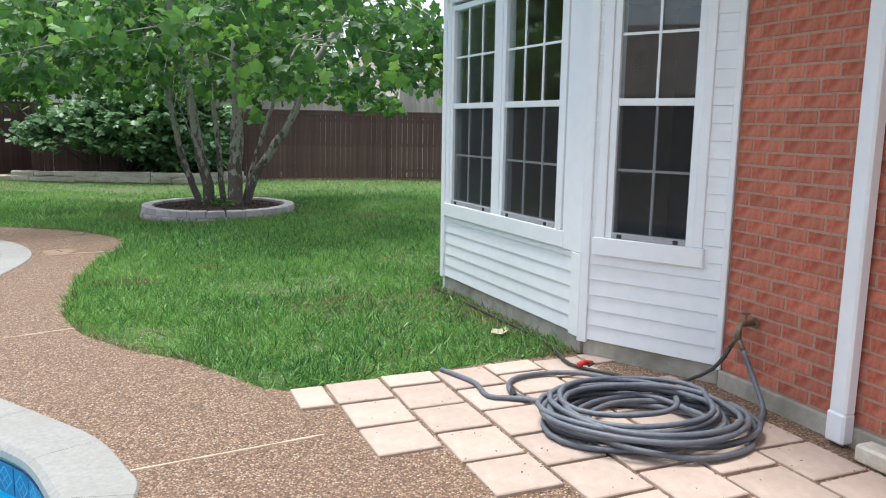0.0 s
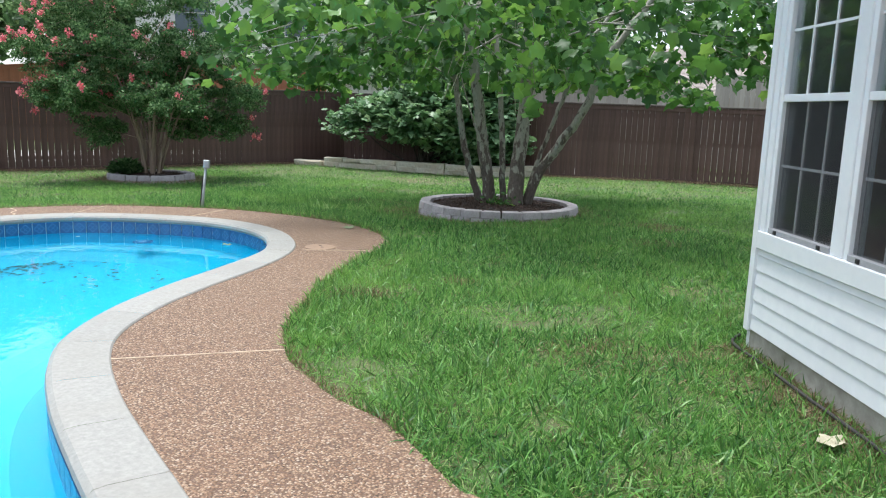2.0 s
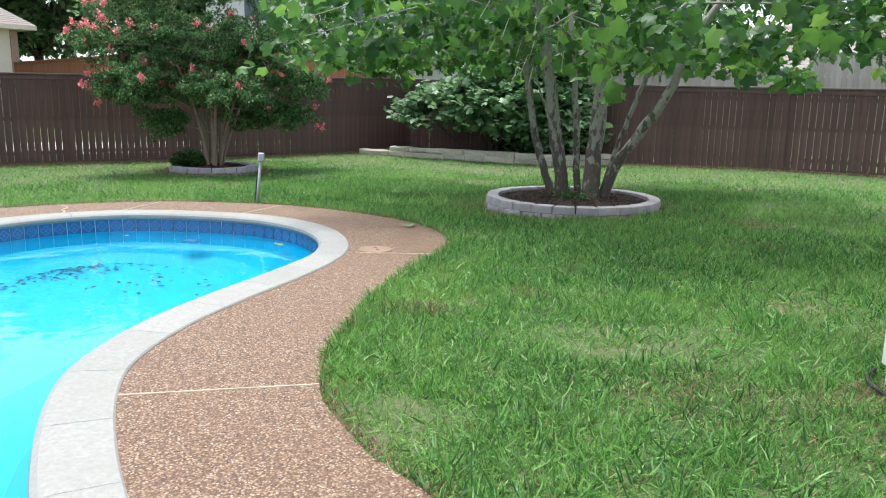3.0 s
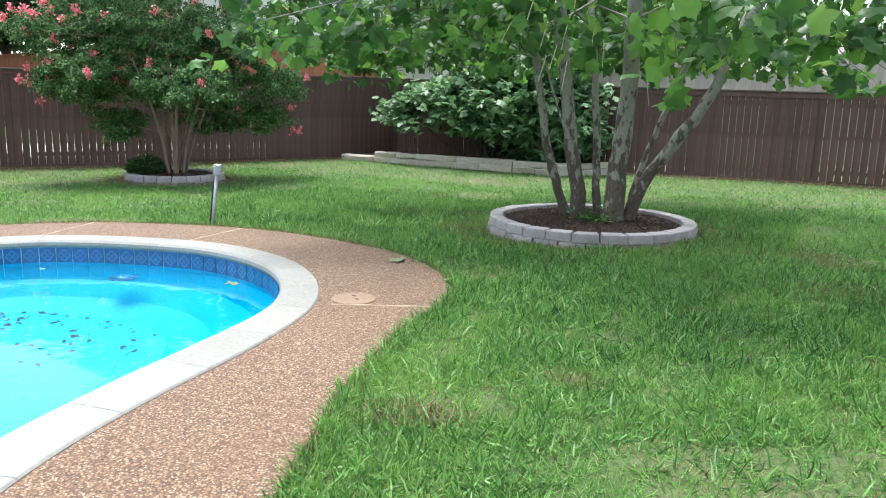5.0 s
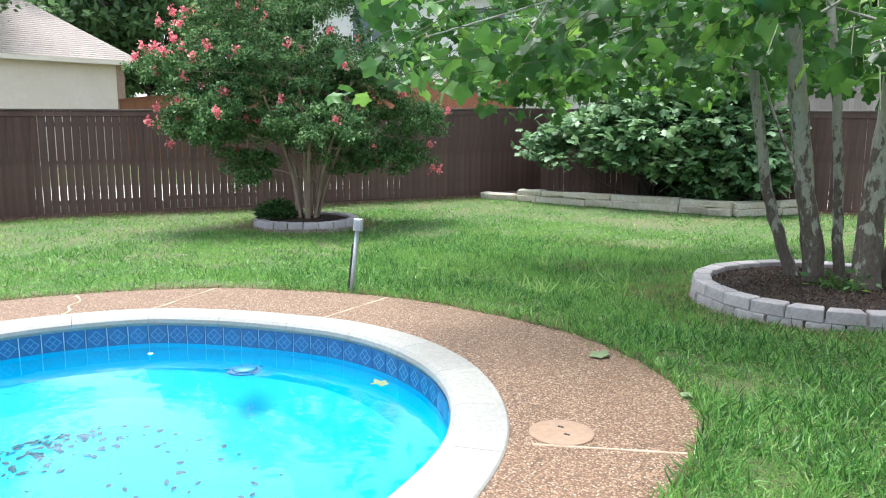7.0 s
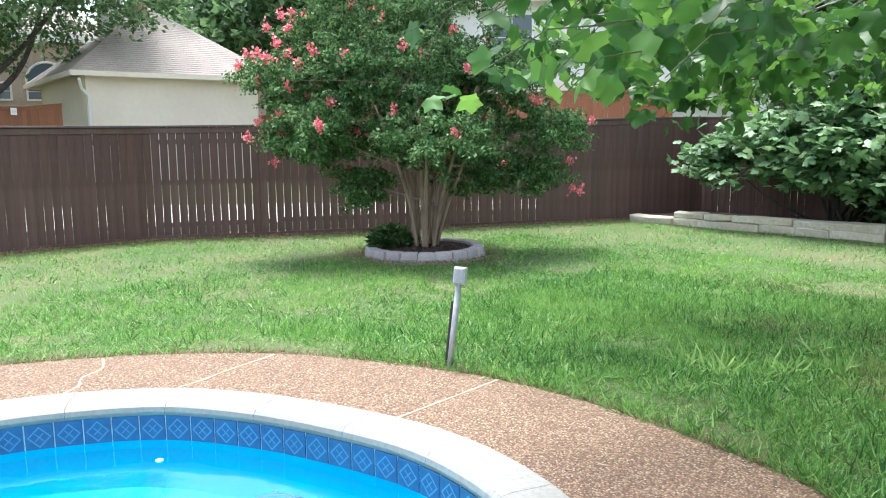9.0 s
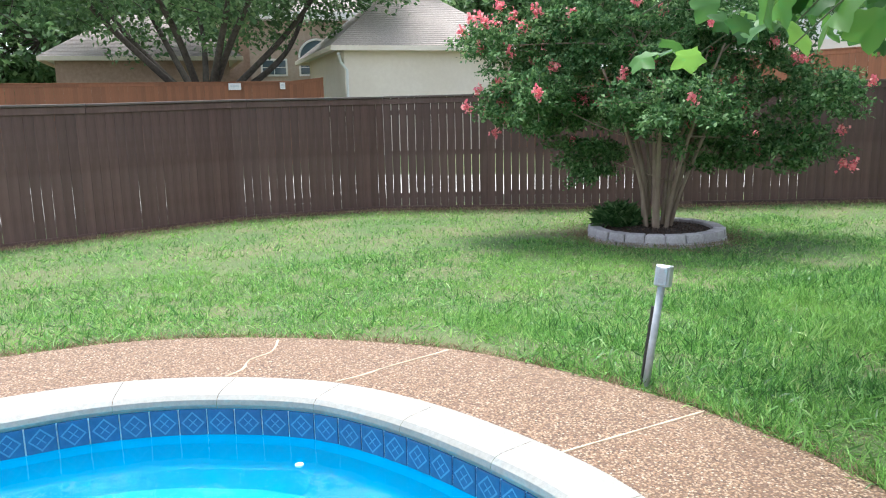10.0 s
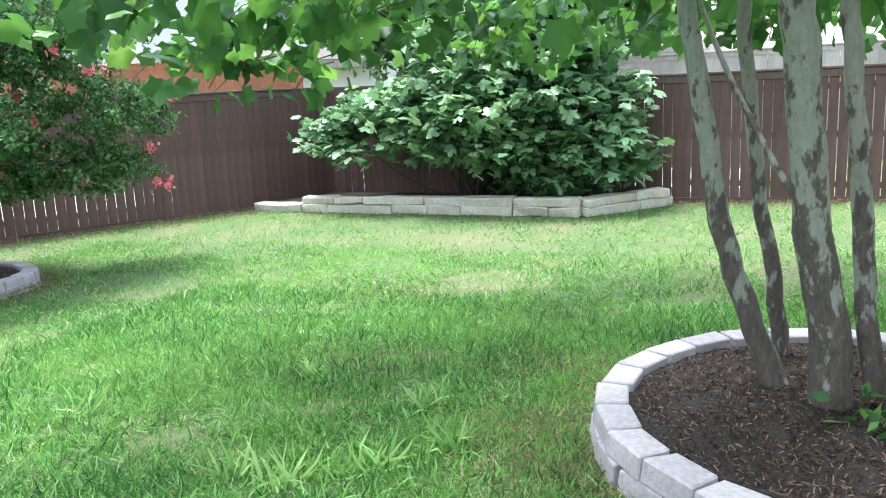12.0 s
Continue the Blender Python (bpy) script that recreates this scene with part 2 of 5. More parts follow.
def bark_camo():
    """Sycamore bark: pale smooth bark above, brown flaking plates towards the foot."""
    m, nt, b = nodes_of("sycamore_bark", 0.75)
    f = noise_of(nt, 13, 6, 0.6, (1, 1, 0.5))
    g = noise_of(nt, 50, 5, 0.7, (1, 1, 0.3))
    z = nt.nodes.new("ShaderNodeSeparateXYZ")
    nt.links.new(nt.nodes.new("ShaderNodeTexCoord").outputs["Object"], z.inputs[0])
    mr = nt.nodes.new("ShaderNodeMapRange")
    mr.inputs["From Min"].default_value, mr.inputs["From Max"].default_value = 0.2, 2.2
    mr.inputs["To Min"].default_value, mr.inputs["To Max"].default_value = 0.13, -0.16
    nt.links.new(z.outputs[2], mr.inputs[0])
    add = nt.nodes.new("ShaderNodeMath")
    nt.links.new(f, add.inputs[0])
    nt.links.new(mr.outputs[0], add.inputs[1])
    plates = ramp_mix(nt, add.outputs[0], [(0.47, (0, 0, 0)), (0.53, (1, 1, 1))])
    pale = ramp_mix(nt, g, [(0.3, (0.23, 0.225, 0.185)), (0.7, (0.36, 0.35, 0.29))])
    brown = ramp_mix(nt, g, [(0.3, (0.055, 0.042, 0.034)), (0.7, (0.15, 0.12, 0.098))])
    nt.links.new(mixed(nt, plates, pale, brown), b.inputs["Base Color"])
    bumped(nt, b, add.outputs[0], 0.6, 0.012)
    return m


M["sycamore_bark"] = bark_camo()


def pool_tile():
    """Glazed blue border tile with a diamond and a round motif in paler blue."""
    m, nt, b = nodes_of("glazed_tile", 0.15)
    co = nt.nodes.new("ShaderNodeSeparateXYZ")
    nt.links.new(nt.nodes.new("ShaderNodeTexCoord").outputs["Object"], co.inputs[0])

    def calc(op, p, q):
        n = nt.nodes.new("ShaderNodeMath")
        n.operation = op
        for i, v in enumerate((p, q)):
            if isinstance(v, (int, float)):
                n.inputs[i].default_value = v
            elif v is not None:
                nt.links.new(v, n.inputs[i])
        return n.outputs[0]
    ax = calc("ABSOLUTE", co.outputs[0], None)
    az = calc("ABSOLUTE", co.outputs[2], None)
    diamond = calc("ADD", ax, az)
    ring = calc("ABSOLUTE", calc("SUBTRACT", diamond, 0.058), None)
    line = calc("LESS_THAN", ring, 0.006)
    cross = calc("LESS_THAN", calc("ABSOLUTE", calc("SUBTRACT", ax, az), None), 0.0045)
    inner = calc("LESS_THAN", diamond, 0.045)
    motif = calc("MAXIMUM", line, calc("MULTIPLY", cross, inner))
    c = mixed(nt, noise_of(nt, 30, 4, 0.6), (0.022, 0.075, 0.19), (0.05, 0.135, 0.29))
    c = mixed(nt, motif, c, (0.105, 0.225, 0.40))
    nt.links.new(c, b.inputs["Base Color"])
    return m


M["tile"] = pool_tile()


def glassy(name, tint, rough, ior, ripple=0):
    m, nt, b = nodes_of(name, rough)
    b.inputs["Base Color"].default_value = (*tint, 1)
    b.inputs["Transmission Weight"].default_value = 1.0
    b.inputs["IOR"].default_value = ior
    if ripple:
        bumped(nt, b, noise_of(nt, ripple, 3, 0.5), 0.25, 0.03)
    return m


M["water"] = glassy("pool_water", (0.75, 0.97, 1.0), 0.0, 1.33, 2.2)
M["glass"] = glassy("window_glass", (0.85, 0.9, 0.9), 0.0, 1.5)


def screen_mesh():
    m, nt, b = nodes_of("insect_screen", 0.8)
    b.inputs["Base Color"].default_value = (0.03, 0.03, 0.032, 1)
    t = nt.nodes.new("ShaderNodeBsdfTransparent")
    mix = nt.nodes.new("ShaderNodeMixShader")
    mix.inputs[0].default_value = 0.30
    nt.links.new(t.outputs[0], mix.inputs[1])
    nt.links.new(b.outputs[0], mix.inputs[2])
    nt.links.new(mix.outputs[0], nt.nodes["Material Output"].inputs[0])
    return m


M["screen"] = screen_mesh()


# ---- building helpers ----
def thing(name, label, category, loc=(0, 0, 0), turn=0.0, group="", kind=""):
    e = new(name)
    e.empty_display_size = 0.1
    e.matrix_basis = pose(*loc, 0, 0, turn)
    return tagged(e, label, category, group, kind)


def mesh_from(bm, name, smooth=False):
    me = bpy.data.meshes.new(name)
    bm.normal_update()
    bm.to_mesh(me)
    bm.free()
    if smooth:
        me.polygons.foreach_set("use_smooth", [True] * len(me.polygons))
    return me


def part(name, bm, material, parent=None, label="", smooth=False):
    me = bm if isinstance(bm, bpy.types.Mesh) else mesh_from(bm, name, smooth)
    if not me.materials:
        me.materials.append(M[material])
    ob = new(name, me)
    if parent:
        ob.parent = parent
    return tagged(ob, label)


def stuff_part(*args, **words):
    return tagged(part(*args, **words), kind="stuff")


def piece(name, me, parent, m):
    ob = new(name, me)
    ob.parent = parent
    ob.matrix_basis = m
    return ob


def box(size, at=(0, 0, 0), bevel=0.0, turn=None, bm=None):
    """A box centred at a place, edges bevelled."""
    bm = bm or bmesh.new()
    geo = bmesh.ops.create_cube(bm, size=1.0)["verts"]
    bmesh.ops.scale(bm, vec=size, verts=geo)
    if bevel:
        es = list({e for v in geo for e in v.link_edges})
        geo = bmesh.ops.bevel(bm, geom=es, offset=bevel, segments=1, affect="EDGES")["verts"]
        geo = list({v for v in geo})
    mat = Matrix.Translation(at) @ (turn if turn else Matrix())
    bmesh.ops.transform(bm, matrix=mat, verts=geo)
    return bm


def tube(path, radii, seg=8, bm=None, cap=True):
    """A round tube along a path, with a radius at every point."""
    bm = bm or bmesh.new()
    path = [Vector(p) for p in path]
    if isinstance(radii, (int, float)):
        radii = [radii] * len(path)
    rings = []
    side = None
    for i, p in enumerate(path):
        d = (path[min(i + 1, len(path) - 1)] - path[max(i - 1, 0)]).normalized()
        if side is None:
            side = d.orthogonal().normalized()
        side = (side - d * side.dot(d)).normalized()
        up = d.cross(side)
        rings.append([bm.verts.new(p + (side * math.cos(a) + up * math.sin(a)) * radii[i]) for a in [2 * math.pi * k / seg for k in range(seg)]])
    for a, b in zip(rings, rings[1:]):
        for k in range(seg):
            bm.faces.new((a[k], a[(k + 1) % seg], b[(k + 1) % seg], b[k]))
    if cap:
        bm.faces.new(rings[0][::-1])
        bm.faces.new(rings[-1])
    return bm


def curve_points(pts, step=0.1, closed=False):
    """A smooth line (Catmull-Rom) through control points, at about even steps."""
    pts = [np.array(p, float) for p in pts]
    n = len(pts)
    out = []
    for i in range(n if closed else n - 1):
        if closed:
            p0, p1, p2, p3 = (pts[(i + k) % n] for k in (-1, 0, 1, 2))
        else:
            p0, p1, p2, p3 = pts[max(i - 1, 0)], pts[i], pts[i + 1], pts[min(i + 2, n - 1)]
        k = max(1, int(np.linalg.norm(p2 - p1) / step))
        for j in range(k):
            t = j / k
            out.append(0.5 * (2 * p1 + (p2 - p0) * t + (2 * p0 - 5 * p1 + 4 * p2 - p3) * t * t + (3 * p1 - p0 - 3 * p2 + p3) * t ** 3))
    if not closed:
        out.append(pts[-1])
    return np.array(out)


def resample(loop, step):
    """A closed loop at even steps."""
    q = np.vstack([loop, loop[:1]])
    s = np.concatenate([[0], np.cumsum(np.linalg.norm(np.diff(q, axis=0), axis=1))])
    n = int(s[-1] / step)
    u = np.linspace(0, s[-1], n, endpoint=False)
    return np.stack([np.interp(u, s, q[:, 0]), np.interp(u, s, q[:, 1])], 1)


def inward(loop, d):
    """A closed loop moved to its left by d."""
    t = np.roll(loop, -1, 0) - np.roll(loop, 1, 0)
    t /= np.linalg.norm(t, axis=1)[:, None]
    return loop + np.stack([-t[:, 1], t[:, 0]], 1) * d


def inside(loop, xs, ys):
    """Which places lie within a closed loop."""
    r = np.zeros(xs.shape, bool)
    for (x1, y1), (x2, y2) in zip(loop, np.roll(loop, -1, 0)):
        hit = (y1 > ys) != (y2 > ys)
        r ^= hit & (xs < (x2 - x1) * (ys - y1) / (y2 - y1 + 1e-12) + x1)
    return r


def strip(loops, bm=None, closed=True):
    """Quads between neighbouring 3D loops of equal length."""
    bm = bm or bmesh.new()
    vs = [[bm.verts.new(p) for p in l] for l in loops]
    for a, b in zip(vs, vs[1:]):
        n = len(a)
        for k in range(n if closed else n - 1):
            bm.faces.new((a[k], a[(k + 1) % n], b[(k + 1) % n], b[k]))
    return bm


def at_z(loop, z):
    return [(x, y, z) for x, y in loop]


STUFF = ("branches", "twigs", "mulch_chips", "flower_head", "sprout", "foliage", "crown", "limbs", "tufts", "weeds", "blades", "dry_blades", "litter", "pebbles")


def scatter(name, verts, faces, places, material, parent=None, label=""):
    """One mesh of many copies of a small shape, at an array of 4 x 4 poses."""
    v = np.array(verts, float)
    f = np.array(faces, int)
    P = np.asarray(places)
    n, k = len(P), len(v)
    w = np.einsum("nij,kj->nki", P[:, :3, :3], v) + P[:, None, :3, 3]
    me = bpy.data.meshes.new(name)
    me.vertices.add(n * k)
    me.vertices.foreach_set("co", w.reshape(-1).astype(np.float32))
    idx = (f[None] + (np.arange(n) * k)[:, None, None]).reshape(-1)
    c = f.shape[1]
    me.loops.add(len(idx))
    me.loops.foreach_set("vertex_index", idx.astype(np.int32))
    me.polygons.add(n * len(f))
    me.polygons.foreach_set("loop_start", (np.arange(n * len(f)) * c).astype(np.int32))
    me.polygons.foreach_set("use_smooth", np.ones(n * len(f), bool))
    me.update(calc_edges=True)
    me.materials.append(M[material])
    ob = new(name, me)
    if parent:
        ob.parent = parent
    return tagged(ob, label, kind="stuff" if name in STUFF else "")


def poses(rng, locs, size, tilt=0.7, size_spread=0.3, face=None):
    """Random poses for leaves: hanging about level, turned any way round."""
    n = len(locs)
    yaw = rng.uniform(0, 2 * np.pi, n)
    a = rng.normal(0, tilt, n)
    b = rng.normal(0, tilt, n)
    cy, sy, ca, sa, cb, sb = np.cos(yaw), np.sin(yaw), np.cos(a), np.sin(a), np.cos(b), np.sin(b)
    Rz = np.zeros((n, 3, 3)); Rz[:, 0, 0] = cy; Rz[:, 0, 1] = -sy; Rz[:, 1, 0] = sy; Rz[:, 1, 1] = cy; Rz[:, 2, 2] = 1
    Rx = np.zeros((n, 3, 3)); Rx[:, 0, 0] = 1; Rx[:, 1, 1] = ca; Rx[:, 1, 2] = -sa; Rx[:, 2, 1] = sa; Rx[:, 2, 2] = ca
    Ry = np.zeros((n, 3, 3)); Ry[:, 1, 1] = 1; Ry[:, 0, 0] = cb; Ry[:, 0, 2] = sb; Ry[:, 2, 0] = -sb; Ry[:, 2, 2] = cb
    s = size * rng.uniform(1 - size_spread, 1 + size_spread, n)
    P = np.zeros((n, 4, 4))
    P[:, :3, :3] = (Rz @ Rx @ Ry) * s[:, None, None]
    P[:, :3, 3] = locs
    P[:, 3, 3] = 1
    return P


def lobed_leaf(lobes, depth, droop, points=19):
    """A palmate, toothed leaf of unit length, base at the origin, pointing along +y: points and triangles."""
    out = []
    for i in range(points):
        a = math.pi * (-0.86 + 1.72 * i / (points - 1))
        lobe = abs(math.cos(lobes * a / 2)) ** 0.8
        r = 0.58 * (depth + (1 - depth) * lobe) * (1.0 - 0.24 * abs(a) / math.pi) * (1.05 if i % 2 else 0.95)
        if i in (0, points - 1):
            r *= 0.72
        out.append((r * math.sin(a), 0.42 + r * math.cos(a)))
    pts = [(0, 0.40, 0.0), (0, 0.10, 0.02)] + [(x, y, -droop * (x * x + max(0, y - 0.4) ** 2) + 0.045 * math.sin(9 * x + 5 * y)) for x, y in out]
    tris = [(0, 2 + i + 1, 2 + i) for i in range(points - 1)]
    tris += [(0, 2, 1), (0, 1, 2 + points - 1)]
    return pts, tris


SIMPLE_LEAF = ([(0, 0, 0), (0.28, 0.45, 0.06), (0, 1, -0.08), (-0.28, 0.45, 0.06)], [(0, 1, 2), (0, 2, 3)])


def limbs(rng, base, tips, r0, bm=None, sag=0.0, seg=6):
    """Tapered branches from a base to each tip."""
    bm = bm or bmesh.new()
    b = Vector(base)
    for tip in tips:
        t = Vector(tip)
        mid = (b + t) / 2 + Vector(rng.normal(0, 0.06, 3)) * (t - b).length + Vector((0, 0, sag))
        pts = curve_points([b, mid, t], 0.35)
        tube(pts, list(np.linspace(r0, r0 * 0.25, len(pts))), seg, bm, cap=False)
    return bm


def height(x, y):
    """The lawn falls away gently from the pool deck to the far fences."""
    def s(v):
        v = np.clip(v, 0, 1)
        return v * v * (3 - 2 * v)
    d = np.hypot(x + 6.5, y - 7.0) - 3.5
    w = s((-x - 1.0) / 6.0)
    g = -(0.15 * s(d / 1.8) + 0.018 * np.clip(d - 1.5, 0, 12)) * w * (1 - 0.45 * s((y - 15) / 5))
    return g - 0.06 * s((y - 14) / 6) * (1 - w)


def gz(x, y):
    return float(height(np.array(x, float), np.array(y, float)))

# ---- plan of the yard ----
COPING = resample(curve_points([(-1.21, 2.88), (-1.35, 3.13), (-1.62, 3.44), (-1.98, 3.69), (-2.38, 3.95), (-2.92, 4.32), (-3.42, 4.74), (-3.74, 5.14), (-3.98, 5.75), (-4.11, 6.45), (-4.20, 7.25), (-4.36, 7.98), (-4.60, 8.48), (-4.97, 8.92), (-5.41, 9.25), (-5.93, 9.46), (-6.48, 9.53), (-7.0, 9.45), (-7.69, 9.21), (-8.27, 8.84), (-8.67, 8.3), (-8.88, 7.76), (-8.93, 7.2), (-8.85, 6.2), (-8.6, 5.0), (-8.1, 3.4), (-7.1, 1.9), (-5.6, 0.8), (-4.0, 0.4), (-2.6, 0.7), (-1.6, 1.4), (-1.2, 2.2)], 0.05, True), 0.05)
EDGE = curve_points([(-0.86, 4.14), (-1.00, 4.17), (-1.32, 4.44), (-1.62, 4.67), (-1.94, 4.80), (-2.25, 5.01), (-2.50, 5.20), (-2.68, 5.42), (-2.89, 5.74), (-3.05, 6.10), (-3.30, 6.75), (-3.50, 7.4), (-3.64, 8.05), (-3.68, 8.6), (-3.80, 9.12), (-4.10, 9.56), (-4.5, 9.92), (-5.0, 10.2), (-5.5, 10.33), (-6.0, 10.40), (-6.5, 10.43), (-7.0, 10.38), (-7.41, 10.26), (-8.0, 10.02), (-8.56, 9.69), (-9.13, 9.09), (-9.56, 8.41), (-9.78, 7.81), (-9.82, 7.2), (-9.8, 6), (-9.7, 4)], 0.12)
DECK = np.vstack([EDGE, [(-9.9, 0), (-9.0, -3), (4.0, -3), (4.45, -2.5), (1.66, 4.36), (0.93, 4.96), (0.36, 4.74), (-0.03, 4.53), (-0.33, 4.38)]])

# ---- ground: one sheet, fine in the yard, out to the horizon ----
def build_ground():
    xs = np.concatenate([-np.geomspace(900, 21, 16), np.arange(-20, 6.01, 0.2), np.geomspace(7, 900, 16)])
    ys = np.concatenate([-np.geomspace(900, 5, 16), np.arange(-4, 26.01, 0.2), np.geomspace(27, 900, 16)])
    X, Y = np.meshgrid(xs, ys)
    Z = height(X, Y) + 0.0
    rng = np.random.default_rng(3)
    Z += rng.normal(0, 0.004, Z.shape) * (np.abs(X + 7) < 13) * (np.abs(Y - 11) < 15)
    Z = np.where(inside(DECK, X, Y), -0.05, Z - 0.012)
    Z = np.where(inside(COPING, X, Y), -2.2, Z)
    n, m = X.shape
    bm = bpy.data.meshes.new("ground")
    idx = np.arange(n * m).reshape(n, m)
    f = np.stack([idx[:-1, :-1], idx[:-1, 1:], idx[1:, 1:], idx[1:, :-1]], -1).reshape(-1, 4)
    bm.from_pydata(np.stack([X, Y, Z], -1).reshape(-1, 3).tolist(), [], f.tolist())
    bm.polygons.foreach_set("use_smooth", [True] * len(bm.polygons))
    return tagged(part("ground", bm, "lawn_soil"), "green lawn soil falling gently to the fences", "ground", kind="structure")


build_ground()


def build_deck():
    bm = bmesh.new()
    for loop in (DECK, COPING[::2]):
        vs = [bm.verts.new((x, y, 0)) for x, y in loop]
        for a, b in zip(vs, vs[1:] + vs[:1]):
            bm.edges.new((a, b))
    bmesh.ops.triangle_fill(bm, use_beauty=True, use_dissolve=False, edges=bm.edges[:])
    bmesh.ops.recalc_face_normals(bm, faces=bm.faces[:])
    if sum(f.normal.z for f in bm.faces) < 0:
        bmesh.ops.reverse_faces(bm, faces=bm.faces[:])
    ext = bmesh.ops.extrude_face_region(bm, geom=bm.faces[:])
    vs = [g for g in ext["geom"] if isinstance(g, bmesh.types.BMVert)]
    low = [v for v in bm.verts if v not in set(vs)]
    bmesh.ops.translate(bm, vec=(0, 0, -0.14), verts=low)
    deck = tagged(part("pavement", bm, "deck"), "tan exposed aggregate pool deck, pebbled surface", "pool deck", kind="structure")
    # pale mortar joints and mended cracks across the deck
    for pts in ([(-2.64, 5.36), (-3.42, 4.73)], [(-3.66, 8.66), (-4.36, 8.30)], [(-6.98, 10.37), (-6.92, 9.47)], [(-9.29, 8.76), (-9.05, 8.66), (-8.95, 8.50), (-8.78, 8.42), (-8.70, 8.30)], [(-8.52, 9.68), (-8.45, 9.42), (-8.40, 9.22), (-8.33, 9.02), (-8.30, 8.86)], [(-0.56, 3.53), (-0.98, 3.30), (-1.33, 3.11)]):
        q = curve_points(pts, 0.06)
        rng = np.random.default_rng(len(pts))
        t = np.gradient(q, axis=0)
        t /= np.linalg.norm(t, axis=1)[:, None]
        w = 0.0075 + rng.uniform(-0.003, 0.003, len(q))
        nrm = np.stack([-t[:, 1], t[:, 0]], 1) * w[:, None]
        j = strip([at_z(q - nrm, 0.0), at_z(q - nrm * 0.8, 0.005), at_z(q + nrm * 0.8, 0.005), at_z(q + nrm, 0.0)], closed=False)
        part("joint", j, "joint", deck)


build_deck()


# ---- pool: coping stones, tile band, shell, water ----
def rim(d):
    """The coping's outline moved inwards; the stones are broader along the lawn than round the far end."""
    loop = inward(COPING, d)
    wide = np.interp(COPING[:, 1], (3.0, 5.0, 7.2, 8.9), (1.0, 1.06, 1.16, 0.9))[:, None]
    return COPING + (loop - COPING) * wide


def build_pool():
    prof = [(0.0, -0.10), (0.0, 0.004), (0.01, 0.014), (0.24, 0.018), (0.29, 0.012), (0.318, -0.008), (0.326, -0.035), (0.315, -0.058), (0.28, -0.062), (0.28, -0.10)]
    loops = {o: rim(o) for o, _ in prof}
    pool = thing("swimming_pool", "kidney shaped pool with pale cast coping and blue water", "swimming pool")
    n, per = len(COPING), 13
    k = 0
    while k < n:
        take = min(per, n - k)
        i = [(k + a) % n for a in range(take + 1)]
        rows = []
        for o, z in prof:
            q = loops[o][i].copy()
            q[0] += (q[1] - q[0]) * 0.03
            q[-1] += (q[-2] - q[-1]) * 0.03
            rows.append(at_z(q, z))
        bm = strip(rows, closed=False)
        bmesh.ops.holes_fill(bm, edges=[e for e in bm.edges if e.is_boundary], sides=40)
        part("coping_stone", bm, "coping", pool, smooth=False)
        k += take
    wall = rim(0.312)[::2]
    floor = inward(wall, 0.9)
    shell = strip([at_z(wall, -0.05), at_z(wall, -0.35), at_z(inward(wall, 0.2), -0.70), at_z(inward(wall, 0.55), -0.95), at_z(floor, -1.1)])
    shell.faces.new([shell.verts.new(p) for p in at_z(floor, -1.1)])
    bmesh.ops.remove_doubles(shell, verts=shell.verts[:], dist=0.001)
    part("shell", shell, "plaster", pool, "blue plaster basin", smooth=False)
    water = bmesh.new()
    water.faces.new([water.verts.new(p) for p in at_z(rim(0.318)[::2], -0.205)])
    w = part("water", water, "water", pool, "clear blue still water")
    w.visible_shadow = False
    band = resample(rim(0.318), 0.154)
    tile = mesh_from(box((0.147, 0.012, 0.149), bevel=0.002), "border_tile")
    tile.materials.append(M["tile"])
    for a, b in zip(band, np.roll(band, -1, 0)):
        d = b - a
        piece("border_tile", tile, pool, pose((a[0] + b[0]) / 2, (a[1] + b[1]) / 2, -0.135, 0, 0, math.degrees(math.atan2(d[1], d[0]))))
    q = rim(0.3155)[::2]
    part("grout_band", strip([at_z(q, -0.062), at_z(q, -0.212)]), "trim", pool, "pale grout behind the border tiles")
    part("return_fitting", tube([(-7.80, 8.50, -0.235), (-7.80, 8.50, -0.215), (-7.80, 8.50, -0.21)], [0.022, 0.022, 0.014], 12), "white_wall", pool, "small white float at the waterline")
    # round blue cleaner head just under the water
    head = thing("pool_cleaner", "round blue plastic cleaner head just under the pool water", "pool cleaner", (-6.95, 8.70, -0.262))
    part("skirt", tube([(0, 0, -0.03), (0, 0, -0.012), (0, 0, 0.004)], [0.125, 0.125, 0.10], 28), "drain_blue", head, "dark blue rim")
    part("dome", tube([(0, 0, 0.004), (0, 0, 0.022), (0, 0, 0.032)], [0.092, 0.075, 0.04], 24), "float_blue", head, "paler blue top", smooth=True)
    for k in range(5):
        a = 2 * math.pi * k / 5
        part("fin", box((0.05, 0.014, 0.02), (0.115 * math.cos(a), 0.115 * math.sin(a), 0.0), 0.003, Matrix.Rotation(a, 4, "Z")), "drain_blue", head)
    # leaf litter on the floor
    rng = np.random.default_rng(8)
    c = np.concatenate([rng.normal((-7.55, 7.6), (0.16, 0.5), (300, 2)), rng.normal((-6.5, 8.1), (0.45, 0.5), (110, 2))])
    ok = inside(floor, c[:, 0], c[:, 1])
    locs = np.column_stack([c[ok], np.full(ok.sum(), -1.085)])
    scatter("litter", *SIMPLE_LEAF, poses(rng, locs, 0.055, 0.15, 0.6), "sunk_leaf", pool, "dark sunken leaves")
    return pool


build_pool()

# ---- house: white bay with windows, brick wall ----
HA, HB, HC = Vector((0.0, 6.90)), Vector((0.91, 4.92)), Vector((1.64, 4.34))
DC = Vector((0.38, -0.925)).normalized()


